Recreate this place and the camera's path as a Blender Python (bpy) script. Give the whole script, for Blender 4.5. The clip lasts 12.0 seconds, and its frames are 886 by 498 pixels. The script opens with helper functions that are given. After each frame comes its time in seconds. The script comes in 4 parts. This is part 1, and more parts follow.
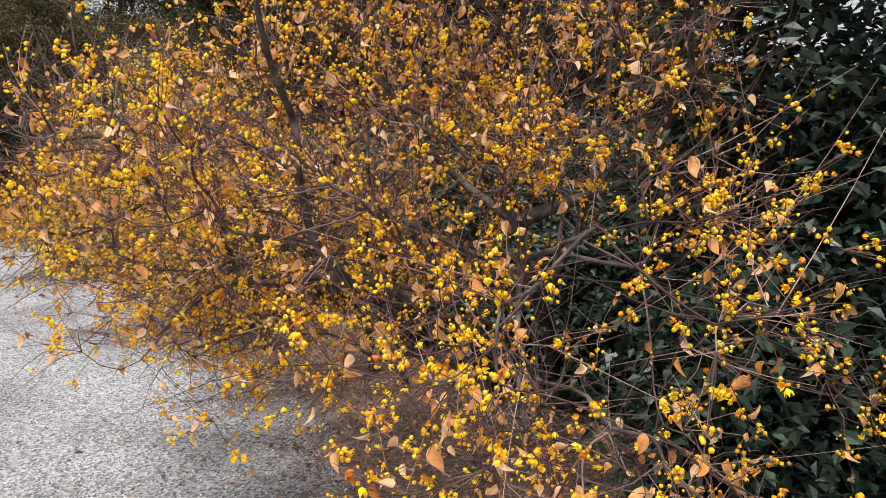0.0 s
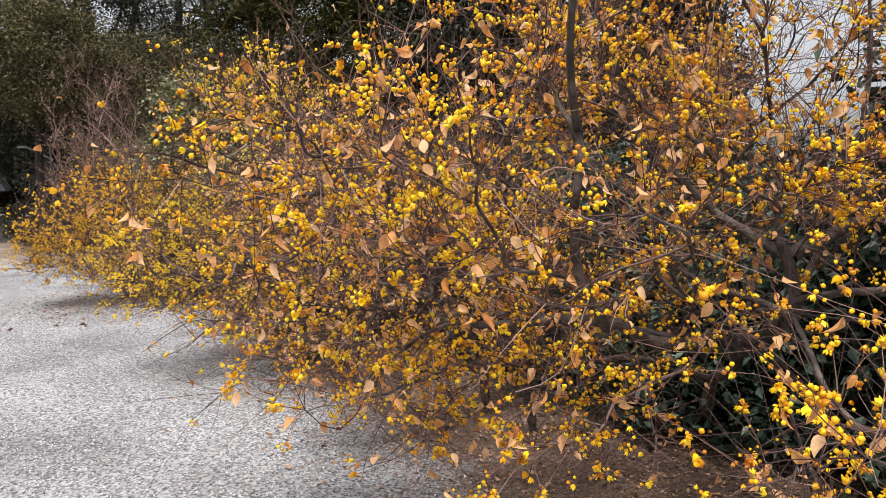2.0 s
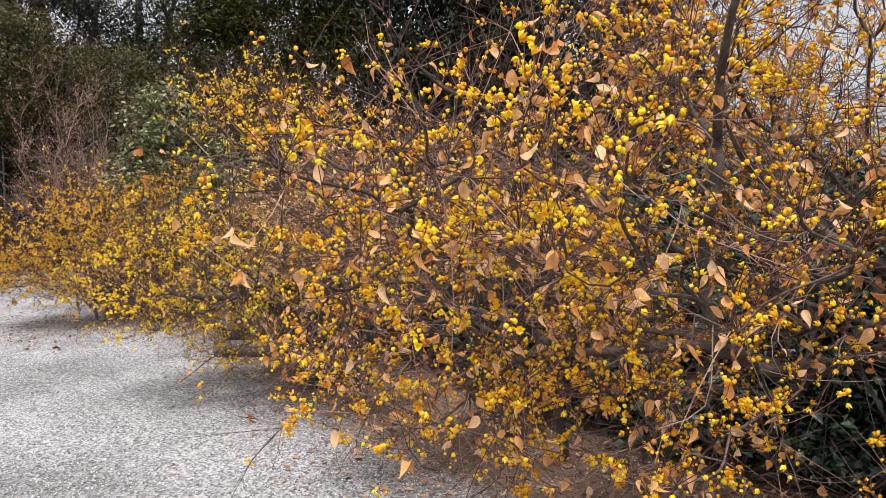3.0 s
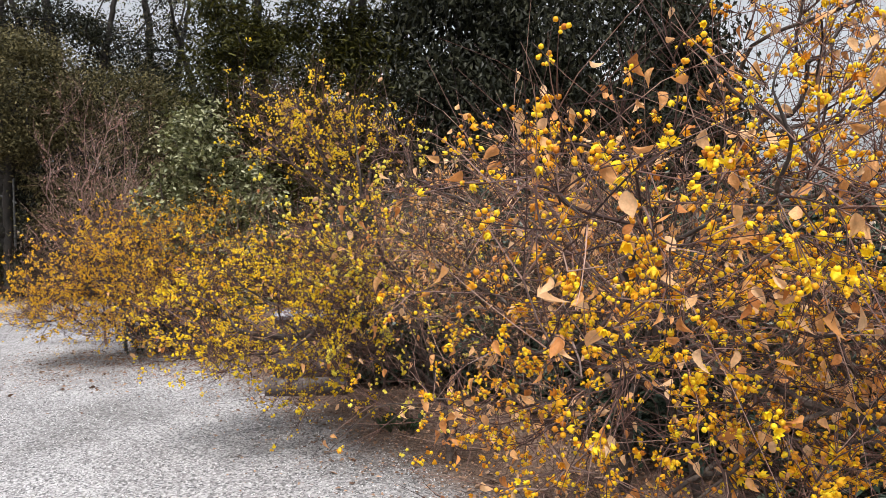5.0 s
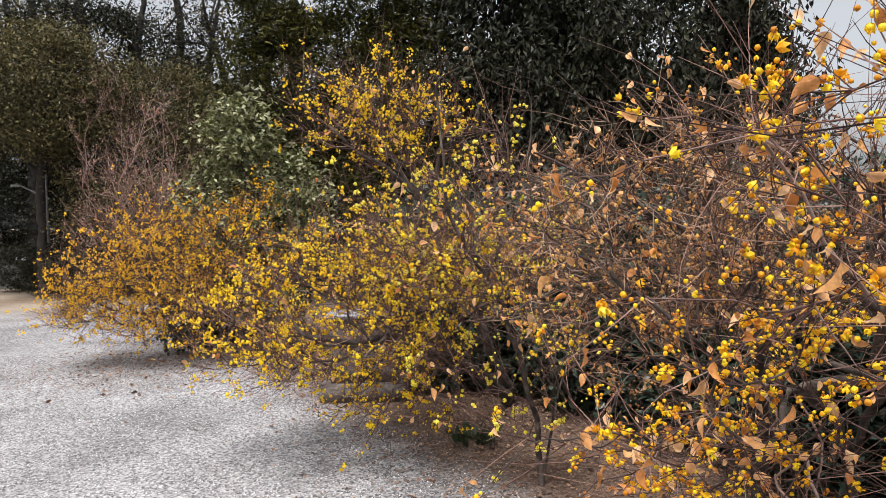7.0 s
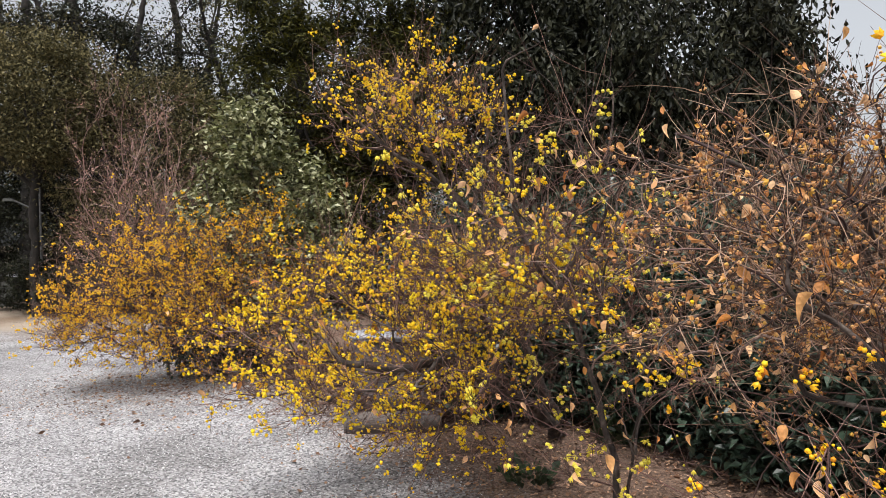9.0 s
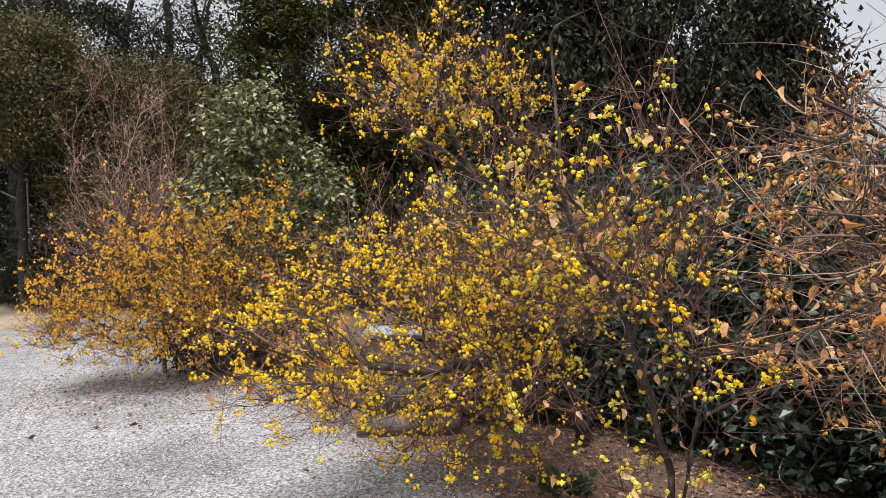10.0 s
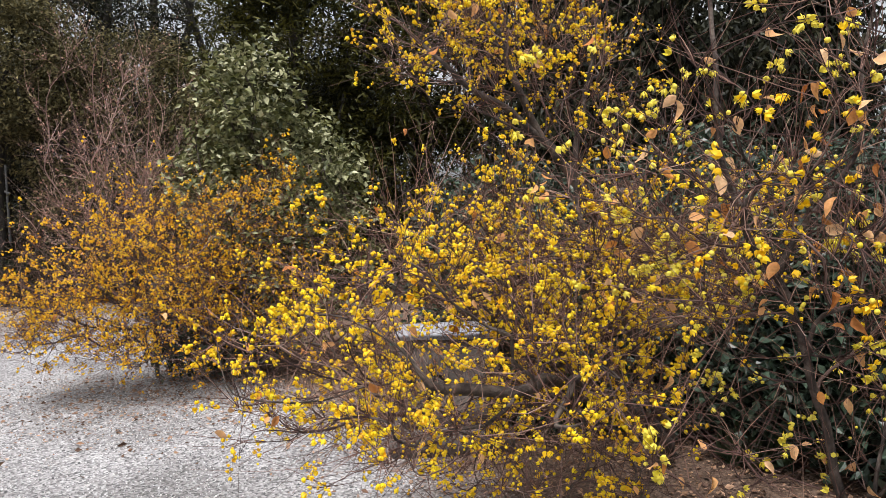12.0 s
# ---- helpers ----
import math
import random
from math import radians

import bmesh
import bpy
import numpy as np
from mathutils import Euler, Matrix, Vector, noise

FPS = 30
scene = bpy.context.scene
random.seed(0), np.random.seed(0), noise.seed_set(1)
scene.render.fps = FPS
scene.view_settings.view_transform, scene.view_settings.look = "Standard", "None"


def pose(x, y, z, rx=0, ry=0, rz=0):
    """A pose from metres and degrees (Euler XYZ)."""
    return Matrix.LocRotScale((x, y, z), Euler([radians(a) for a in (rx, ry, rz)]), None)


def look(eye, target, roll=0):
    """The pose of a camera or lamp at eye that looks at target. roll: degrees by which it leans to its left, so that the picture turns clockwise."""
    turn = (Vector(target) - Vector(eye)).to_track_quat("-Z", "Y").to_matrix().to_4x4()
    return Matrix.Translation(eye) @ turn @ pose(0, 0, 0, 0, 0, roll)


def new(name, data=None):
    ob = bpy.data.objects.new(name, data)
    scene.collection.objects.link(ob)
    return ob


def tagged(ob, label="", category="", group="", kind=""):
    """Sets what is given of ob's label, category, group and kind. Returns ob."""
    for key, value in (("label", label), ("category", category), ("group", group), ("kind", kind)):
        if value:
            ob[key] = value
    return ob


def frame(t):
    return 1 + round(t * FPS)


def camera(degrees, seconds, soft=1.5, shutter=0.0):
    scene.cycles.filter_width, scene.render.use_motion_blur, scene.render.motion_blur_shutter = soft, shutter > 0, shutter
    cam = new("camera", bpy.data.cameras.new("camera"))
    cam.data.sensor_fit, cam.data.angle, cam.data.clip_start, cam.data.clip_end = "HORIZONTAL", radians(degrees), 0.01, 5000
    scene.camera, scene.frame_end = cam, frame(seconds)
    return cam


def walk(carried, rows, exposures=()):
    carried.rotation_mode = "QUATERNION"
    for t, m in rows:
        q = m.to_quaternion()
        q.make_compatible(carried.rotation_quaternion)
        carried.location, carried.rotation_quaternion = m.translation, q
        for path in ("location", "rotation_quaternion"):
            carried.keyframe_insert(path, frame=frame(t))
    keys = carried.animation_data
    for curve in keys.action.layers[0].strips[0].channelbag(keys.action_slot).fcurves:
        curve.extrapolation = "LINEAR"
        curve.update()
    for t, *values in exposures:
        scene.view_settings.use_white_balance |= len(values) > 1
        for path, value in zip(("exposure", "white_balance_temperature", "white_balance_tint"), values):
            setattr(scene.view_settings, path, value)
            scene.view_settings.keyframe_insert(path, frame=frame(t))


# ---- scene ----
cam = camera(59.9, 12.0, soft=0.5)
PATH = [
    (0, (1.861, 0.419, 1.62), (2.352, 2.343, 1.379), -1.0),
    (0.5, (1.681, 0.606, 1.618), (2.146, 2.536, 1.375), -0.9),
    (1, (1.496, 0.78, 1.613), (1.957, 2.713, 1.385), -0.9),
    (1.5, (1.304, 0.933, 1.621), (1.787, 2.862, 1.416), -0.8),
    (2, (1.051, 1.08, 1.628), (1.585, 2.999, 1.448), -0.6),
    (2.5, (0.859, 1.243, 1.605), (1.457, 3.145, 1.45), -0.2),
    (2.7, (0.789, 1.329, 1.609), (1.411, 3.224, 1.462), -0.2),
    (4.3, (0.282, 1.85, 1.626), (0.977, 3.723, 1.546), -1.0),
    (4.5, (0.258, 1.939, 1.625), (0.942, 3.816, 1.549), -1.0),
    (5, (0.198, 2.095, 1.647), (0.86, 3.981, 1.576), -0.8),
    (5.5, (0.107, 2.278, 1.637), (0.752, 4.169, 1.563), -0.9),
    (6, (0.041, 2.409, 1.645), (0.671, 4.306, 1.565), -1.1),
    (6.5, (0.034, 2.611, 1.621), (0.641, 4.515, 1.541), -1.1),
    (6.7, (0.039, 2.693, 1.625), (0.638, 4.599, 1.542), -1.1),
    (8.3, (-0.119, 3.207, 1.57), (0.516, 5.103, 1.512), -1.2),
    (8.5, (-0.115, 3.29, 1.575), (0.515, 5.187, 1.522), -1.3),
    (9, (-0.116, 3.509, 1.579), (0.503, 5.411, 1.539), -1.2),
    (9.5, (-0.162, 3.738, 1.569), (0.463, 5.637, 1.522), -1.3),
    (10, (-0.194, 3.952, 1.565), (0.447, 5.845, 1.504), -1.3),
    (10.5, (-0.189, 4.205, 1.551), (0.465, 6.094, 1.476), -1.3),
    (11, (-0.18, 4.448, 1.548), (0.484, 6.333, 1.465), -1.5),
    (11.5, (-0.205, 4.722, 1.543), (0.463, 6.605, 1.453), -1.9),
    (12, (-0.224, 4.981, 1.529), (0.44, 6.866, 1.43), -2.1),
]
SKY, SUN = 0.104, 2.75
walk(cam, [(t, look(eye, target, roll)) for t, eye, target, roll in PATH], exposures=[(0.0, 0.8, 6250, 10), (12.0, 0.8, 6250, 10)])

# ---------------------------------------------------------------- world and sun
def tree_of(owner):
    owner.use_nodes = True
    nt = owner.node_tree
    nt.nodes.clear()
    return nt, nt.nodes, nt.links


world = bpy.data.worlds.new("overcast_sky")
scene.world = world
nt, N, L = tree_of(world)
sky = N.new("ShaderNodeTexSky")
sky.sky_type = "NISHITA"
sky.sun_disc = False
sky.sun_elevation = radians(58)
sky.sun_rotation = radians(200)
sky.dust_density = 4.0
sky.air_density = 1.0
hsv = N.new("ShaderNodeHueSaturation")
hsv.inputs["Saturation"].default_value = 0.13
bg = N.new("ShaderNodeBackground")
bg.inputs["Strength"].default_value = SKY
out = N.new("ShaderNodeOutputWorld")
L.new(sky.outputs[0], hsv.inputs["Color"])
L.new(hsv.outputs[0], bg.inputs["Color"])
L.new(bg.outputs[0], out.inputs["Surface"])

sun = new("sun", bpy.data.lights.new("sun", "SUN"))
sun.data.energy = SUN
sun.data.angle = radians(10)
sun.data.color = (1.0, 0.95, 0.88)
sun.matrix_world = look((-2.6, -3.0, 9.5), (0, 0, 0))

rng = np.random.default_rng(7)


# ---------------------------------------------------------------- materials
def surface(name, stops, scale=8.0, rough=0.8, bump=0.3, bump_scale=60.0, per="noise", metal=0.0, spec=0.5, fine=0.35, translucent=0.0):
    """A procedural surface. stops: colours from low to high; per: what picks among them (noise, island or object)."""
    m = bpy.data.materials.new(name)
    nt, N, L = tree_of(m)
    o = N.new("ShaderNodeOutputMaterial")
    b = N.new("ShaderNodeBsdfPrincipled")
    geo = N.new("ShaderNodeNewGeometry")
    pos = geo.outputs["Position"]
    big = N.new("ShaderNodeTexNoise")
    big.inputs["Scale"].default_value = scale
    big.inputs["Detail"].default_value = 5
    L.new(pos, big.inputs["Vector"])
    small = N.new("ShaderNodeTexNoise")
    small.inputs["Scale"].default_value = bump_scale
    small.inputs["Detail"].default_value = 4
    L.new(pos, small.inputs["Vector"])
    if per == "island":
        pick = geo.outputs["Random Per Island"]
    elif per == "object":
        pick = N.new("ShaderNodeObjectInfo").outputs["Random"]
    else:
        pick = big.outputs["Fac"]
    ramp = N.new("ShaderNodeValToRGB")
    lo, hi = (0.3, 0.7) if per == "noise" else (0.0, 1.0)
    el = ramp.color_ramp.elements
    while len(el) < len(stops):
        el.new(0.5)
    for i, c in enumerate(stops):
        el[i].position = lo + (hi - lo) * i / max(1, len(stops) - 1)
        el[i].color = (*c, 1)
    L.new(pick, ramp.inputs["Fac"])
    var = N.new("ShaderNodeMapRange")
    var.inputs["To Min"].default_value = 1 - fine
    var.inputs["To Max"].default_value = 1 + fine
    L.new(small.outputs["Fac"], var.inputs["Value"])
    mul = N.new("ShaderNodeVectorMath")
    mul.operation = "SCALE"
    L.new(ramp.outputs["Color"], mul.inputs[0])
    L.new(var.outputs[0], mul.inputs["Scale"])
    L.new(mul.outputs[0], b.inputs["Base Color"])
    b.inputs["Roughness"].default_value = rough
    b.inputs["Metallic"].default_value = metal
    b.inputs["Specular IOR Level"].default_value = spec
    if bump:
        bp = N.new("ShaderNodeBump")
        bp.inputs["Strength"].default_value = bump
        bp.inputs["Distance"].default_value = 0.01
        L.new(small.outputs["Fac"], bp.inputs["Height"])
        L.new(bp.outputs[0], b.inputs["Normal"])
    if translucent:
        tr = N.new("ShaderNodeBsdfTranslucent")
        L.new(mul.outputs[0], tr.inputs["Color"])
        mix = N.new("ShaderNodeMixShader")
        mix.inputs[0].default_value = translucent
        L.new(b.outputs[0], mix.inputs[1])
        L.new(tr.outputs[0], mix.inputs[2])
        L.new(mix.outputs[0], o.inputs["Surface"])
    else:
        L.new(b.outputs[0], o.inputs["Surface"])
    return m


BARK = surface("grey_brown_bark", [(0.02, 0.014, 0.012), (0.055, 0.04, 0.033), (0.14, 0.11, 0.093)], 14, 0.9, 0.6, 90)
FINEBARK = surface("reddish_branch_bark", [(0.022, 0.01, 0.009), (0.055, 0.026, 0.022), (0.115, 0.064, 0.054), (0.29, 0.2, 0.17)], 9, 0.75, 0.0, 60, "island")
TWIG = surface("brown_twig_bark", [(0.022, 0.009, 0.008), (0.06, 0.026, 0.02), (0.125, 0.06, 0.047), (0.3, 0.185, 0.14)], 9, 0.8, 0.0, 60, "island")
TWIG_DRY = surface("dry_twig_bark", [(0.024, 0.013, 0.009), (0.08, 0.042, 0.026), (0.2, 0.115, 0.073), (0.44, 0.3, 0.21)], 9, 0.85, 0.0, 60, "island")
TWIG_PINK = surface("pinkish_twig_bark", [(0.07, 0.036, 0.03), (0.2, 0.115, 0.095), (0.45, 0.31, 0.26)], 9, 0.85, 0.0, 60, "island")
DARKBARK = surface("dark_tree_bark", [(0.012, 0.01, 0.009), (0.035, 0.029, 0.024)], 5, 0.95, 0.5, 30)
YELLOW = surface("yellow_petal", [(0.6, 0.33, 0.006), (0.86, 0.63, 0.006), (0.92, 0.74, 0.015), (0.88, 0.55, 0.008)], 9, 0.55, 0.0, 120, "island", fine=0.2, translucent=0.35)
GOLD = surface("golden_petal", [(0.5, 0.16, 0.012), (0.85, 0.43, 0.006), (0.93, 0.64, 0.008), (0.94, 0.73, 0.02), (0.85, 0.38, 0.006)], 9, 0.55, 0.0, 120, "island", fine=0.2, translucent=0.35)
AMBER = surface("amber_petal", [(0.45, 0.18, 0.01), (0.82, 0.48, 0.006), (0.9, 0.64, 0.01), (0.84, 0.46, 0.008)], 9, 0.55, 0.0, 120, "island", fine=0.2, translucent=0.35)
LIME = surface("lemon_petal", [(0.72, 0.6, 0.03), (0.85, 0.74, 0.12), (0.8, 0.66, 0.05)], 9, 0.55, 0.0, 120, "island", fine=0.2, translucent=0.35)
PINKISH = surface("withered_pinkish_bits", [(0.17, 0.075, 0.052), (0.34, 0.175, 0.125), (0.5, 0.3, 0.23)], 9, 0.8, 0.0, 80, "island")
RUST = surface("withered_brown_bits", [(0.18, 0.07, 0.03), (0.42, 0.19, 0.07), (0.6, 0.33, 0.13), (0.75, 0.44, 0.06)], 9, 0.7, 0.0, 80, "island", translucent=0.2)
PETAL_ONE = surface("petal_of_single_bloom", [(0.84, 0.46, 0.006), (0.92, 0.68, 0.01), (0.88, 0.58, 0.006)], 9, 0.55, 0.0, 120, "object", fine=0.2, translucent=0.35)
DRYLEAF = surface("dry_peach_leaf", [(0.5, 0.18, 0.04), (0.76, 0.4, 0.15), (0.82, 0.54, 0.31), (0.68, 0.27, 0.05)], 9, 0.65, 0.5, 90, "object", translucent=0.4)
DRYLEAF_JOINED = surface("dry_peach_leaf_joined", [(0.5, 0.18, 0.04), (0.76, 0.4, 0.15), (0.82, 0.54, 0.31), (0.68, 0.27, 0.05)], 9, 0.65, 0.5, 90, "island", translucent=0.4)
LITTER = surface("fallen_leaf", [(0.06, 0.032, 0.022), (0.2, 0.105, 0.06), (0.45, 0.28, 0.18), (0.13, 0.075, 0.052)], 9, 0.85, 0.2, 70, "island")
GLOSSY = surface("glossy_evergreen_leaf", [(0.009, 0.018, 0.012), (0.024, 0.042, 0.025), (0.068, 0.1, 0.07)], 3, 0.38, 0.0, 50, "island", spec=0.35, translucent=0.08)
OLIVE = surface("silvery_green_leaf", [(0.03, 0.038, 0.011), (0.14, 0.145, 0.045), (0.44, 0.43, 0.26)], 3, 0.5, 0.0, 50, "island", translucent=0.2)
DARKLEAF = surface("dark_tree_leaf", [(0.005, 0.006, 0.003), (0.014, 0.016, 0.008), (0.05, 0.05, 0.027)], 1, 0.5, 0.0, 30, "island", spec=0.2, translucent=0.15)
WOODLEAF = surface("brown_green_wood_leaf", [(0.025, 0.024, 0.01), (0.085, 0.075, 0.032), (0.21, 0.175, 0.08)], 1, 0.6, 0.0, 30, "island", spec=0.2, translucent=0.2)
CONIFER = surface("yellow_green_conifer", [(0.01, 0.012, 0.004), (0.032, 0.032, 0.006), (0.085, 0.078, 0.012)], 1, 0.6, 0.0, 30, "island", spec=0.2, translucent=0.2)
GRASS = surface("low_green_tuft", [(0.02, 0.035, 0.015), (0.04, 0.065, 0.025)], 3, 0.5, 0.0, 50, "island", translucent=0.1)
PEBBLE = surface("grey_pebble", [(0.07, 0.068, 0.072), (0.19, 0.186, 0.19), (0.34, 0.335, 0.34), (0.47, 0.46, 0.47), (0.62, 0.61, 0.62)], 9, 0.75, 0.15, 150, "island")
STONE = surface("weathered_grey_stone", [(0.07, 0.058, 0.052), (0.12, 0.1, 0.09), (0.18, 0.155, 0.145)], 5, 0.85, 0.6, 45)
PALESTONE = surface("pale_stone_cap", [(0.2, 0.2, 0.22), (0.36, 0.36, 0.39)], 9, 0.7, 0.3, 60)
TILE = surface("grey_roof_tile", [(0.08, 0.085, 0.095), (0.19, 0.195, 0.21), (0.34, 0.345, 0.36)], 3, 0.6, 0.3, 25, "object")
WALLGREY = surface("grey_low_wall", [(0.06, 0.06, 0.057), (0.12, 0.12, 0.11)], 3, 0.9, 0.4, 20)
DARKWOOD = surface("dark_timber", [(0.03, 0.026, 0.022), (0.07, 0.06, 0.05)], 6, 0.8, 0.3, 40)
POLE = surface("grey_painted_metal", [(0.05, 0.05, 0.05), (0.1, 0.1, 0.1)], 8, 0.5, 0.1, 50, metal=0.6)


def ground_material():
    """Pale gravel to the west, brown leafy soil under the shrubs to the east, tan earth far on."""
    m = bpy.data.materials.new("gravel_and_soil")
    nt, N, L = tree_of(m)
    o = N.new("ShaderNodeOutputMaterial")
    b = N.new("ShaderNodeBsdfPrincipled")
    b.inputs["Roughness"].default_value = 0.9
    pos = N.new("ShaderNodeNewGeometry").outputs["Position"]
    sep = N.new("ShaderNodeSeparateXYZ")
    L.new(pos, sep.inputs[0])

    def noise(scale, detail=4):
        n = N.new("ShaderNodeTexNoise")
        n.inputs["Scale"].default_value = scale
        n.inputs["Detail"].default_value = detail
        L.new(pos, n.inputs["Vector"])
        return n.outputs["Fac"]

    def ramp(fac, *stops):
        r = N.new("ShaderNodeValToRGB")
        el = r.color_ramp.elements
        while len(el) < len(stops):
            el.new(0.5)
        for i, (p, c) in enumerate(stops):
            el[i].position, el[i].color = p, (*c, 1)
        L.new(fac, r.inputs["Fac"])
        return r.outputs["Color"]

    def calc(op, a, c):
        n = N.new("ShaderNodeMath")
        n.operation = op
        for i, v in enumerate((a, c)):
            if isinstance(v, (int, float)):
                n.inputs[i].default_value = v
            else:
                L.new(v, n.inputs[i])
        return n.outputs[0]

    def blend(fac, a, c, kind="MIX"):
        n = N.new("ShaderNodeMix")
        n.data_type, n.blend_type = "RGBA", kind
        L.new(fac, n.inputs["Factor"]) if not isinstance(fac, float) else setattr(n.inputs["Factor"], "default_value", fac)
        L.new(a, n.inputs["A"])
        L.new(c, n.inputs["B"])
        return n.outputs["Result"]

    cells = N.new("ShaderNodeTexVoronoi")
    cells.inputs["Scale"].default_value = 64
    L.new(pos, cells.inputs["Vector"])
    bw = N.new("ShaderNodeRGBToBW")
    L.new(cells.outputs["Color"], bw.inputs[0])
    grain = ramp(bw.outputs[0], (0.1, (0.09, 0.088, 0.091)), (0.45, (0.3, 0.29, 0.297)), (0.85, (0.57, 0.56, 0.57)))
    patches = ramp(noise(0.9, 6), (0.36, (0.56, 0.55, 0.54)), (0.5, (0.78, 0.77, 0.765)), (0.66, (0.95, 0.945, 0.94)))
    gravel = blend(1.0, grain, patches, "MULTIPLY")
    soil = blend(0.5, ramp(noise(30), (0.3, (0.045, 0.026, 0.019)), (0.7, (0.17, 0.105, 0.075))), ramp(noise(3), (0.3, (0.05, 0.03, 0.022)), (0.7, (0.14, 0.085, 0.06))))
    soil = blend(0.45, soil, ramp(bw.outputs[0], (0.1, (0.035, 0.02, 0.014)), (0.45, (0.13, 0.078, 0.052)), (0.85, (0.3, 0.2, 0.14))))
    tan = ramp(noise(0.5, 6), (0.35, (0.15, 0.1, 0.062)), (0.65, (0.32, 0.26, 0.2)))
    # edge of the planting: x = 3.15 - 0.215 y, wandering
    edge = calc("ADD", calc("ADD", sep.outputs["X"], calc("MULTIPLY", sep.outputs["Y"], 0.215)), -3.15)
    edge = calc("ADD", edge, calc("MULTIPLY", calc("SUBTRACT", noise(2.2, 6), 0.5), 1.1))
    edge = calc("ADD", edge, calc("MULTIPLY", calc("SUBTRACT", noise(45, 2), 0.5), 0.9))
    ground = blend(ramp(calc("ADD", calc("MULTIPLY", edge, 1.6), 0.5), (0.0, (0, 0, 0)), (1.0, (1, 1, 1))), gravel, soil)
    far = calc("ADD", calc("MULTIPLY", calc("SUBTRACT", sep.outputs["Y"], 17.2), 0.5), calc("MULTIPLY", calc("SUBTRACT", noise(0.7), 0.5), 3.0))
    ground = blend(ramp(far, (0.0, (0, 0, 0)), (1.0, (1, 1, 1))), ground, tan)
    L.new(ground, b.inputs["Base Color"])
    bp = N.new("ShaderNodeBump")
    bp.inputs["Strength"].default_value = 0.9
    bp.inputs["Distance"].default_value = 0.012
    L.new(calc("ADD", cells.outputs["Distance"], noise(25)), bp.inputs["Height"])
    L.new(bp.outputs[0], b.inputs["Normal"])
    L.new(b.outputs[0], o.inputs["Surface"])
    return m


# ---------------------------------------------------------------- mesh helpers
def mesh_of(name, verts, faces, material, smooth=False):
    me = bpy.data.meshes.new(name)
    verts = np.asarray(verts, dtype=np.float32)
    faces = [np.asarray(f, dtype=np.int32) for f in faces] if isinstance(faces, list) else [np.asarray(faces, dtype=np.int32)]
    faces = [f for f in faces if len(f)]
    loops = np.concatenate([f.ravel() for f in faces])
    sizes = np.concatenate([np.full(len(f), f.shape[1]) for f in faces])
    me.vertices.add(len(verts))
    me.vertices.foreach_set("co", verts.ravel())
    me.loops.add(len(loops))
    me.loops.foreach_set("vertex_index", loops.astype(np.int32))
    me.polygons.add(len(sizes))
    starts = np.concatenate(([0], np.cumsum(sizes)[:-1])).astype(np.int32)
    me.polygons.foreach_set("loop_start", starts)
    me.update(calc_edges=True)
    me.polygons.foreach_set("use_smooth", np.full(len(sizes), smooth))
    me.materials.append(material)
    return me


def part_mesh(name, me, parent, label="", kind=""):
    ob = new(name, me)
    ob.parent = parent
    tagged(ob, label, kind=kind)
    return ob


def part(name, bm, material, parent, label="", smooth=False):
    """Links a bmesh as one mesh object under a thing or a part."""
    me = bpy.data.meshes.new(name)
    bm.to_mesh(me)
    bm.free()
    me.materials.append(material)
    for p in me.polygons:
        p.use_smooth = smooth
    ob = new(name, me)
    if parent is not None:
        ob.parent = parent
    return tagged(ob, label)


def thing(name, at, label, category, group="", kind=""):
    ob = new(name)
    ob.empty_display_size = 0.1
    ob.location = at
    return tagged(ob, label, category, group, kind)


def box(bm, x0, x1, y0, y1, z0, z1, bevel=0.0):
    got = bmesh.ops.create_cube(bm, size=1, matrix=Matrix.Translation(((x0 + x1) / 2, (y0 + y1) / 2, (z0 + z1) / 2)) @ Matrix.Diagonal((x1 - x0, y1 - y0, z1 - z0, 1)))
    if bevel:
        edges = list({e for v in got["verts"] for e in v.link_edges})
        bmesh.ops.bevel(bm, geom=edges, offset=bevel, segments=2, affect="EDGES")


def turns(n, rg, tilt=math.pi):
    """n random rotations."""
    q = rg.normal(size=(n, 4))
    q /= np.linalg.norm(q, axis=1)[:, None]
    w, x, y, z = q.T
    return np.stack([1 - 2 * (y * y + z * z), 2 * (x * y - z * w), 2 * (x * z + y * w), 2 * (x * y + z * w), 1 - 2 * (x * x + z * z), 2 * (y * z - x * w),
                     2 * (x * z - y * w), 2 * (y * z + x * w), 1 - 2 * (x * x + y * y)], axis=1).reshape(n, 3, 3)


def frames_along(d, rg):
    """Rotations whose y axis is d, with a random roll."""
    d = d / np.linalg.norm(d, axis=1)[:, None]
    r = rg.normal(size=d.shape)
    x = np.cross(d, r)
    x /= np.linalg.norm(x, axis=1)[:, None]
    return np.stack([x, d, np.cross(x, d)], axis=2)


def scattered(name, template, places, rots, sizes, material, smooth=False):
    """One mesh of many copies of a small template (verts, faces)."""
    tv, tf = template
    tv = np.asarray(tv, dtype=np.float32)
    v = np.einsum("nij,kj->nki", rots, tv) * np.asarray(sizes)[:, None, None] + places[:, None, :]
    offs = (np.arange(len(places)) * len(tv))[:, None, None]
    fs = [(np.asarray(f)[None] + offs).reshape(-1, np.asarray(f).shape[1]) for f in tf]
    return mesh_of(name, v.reshape(-1, 3), fs, material, smooth)


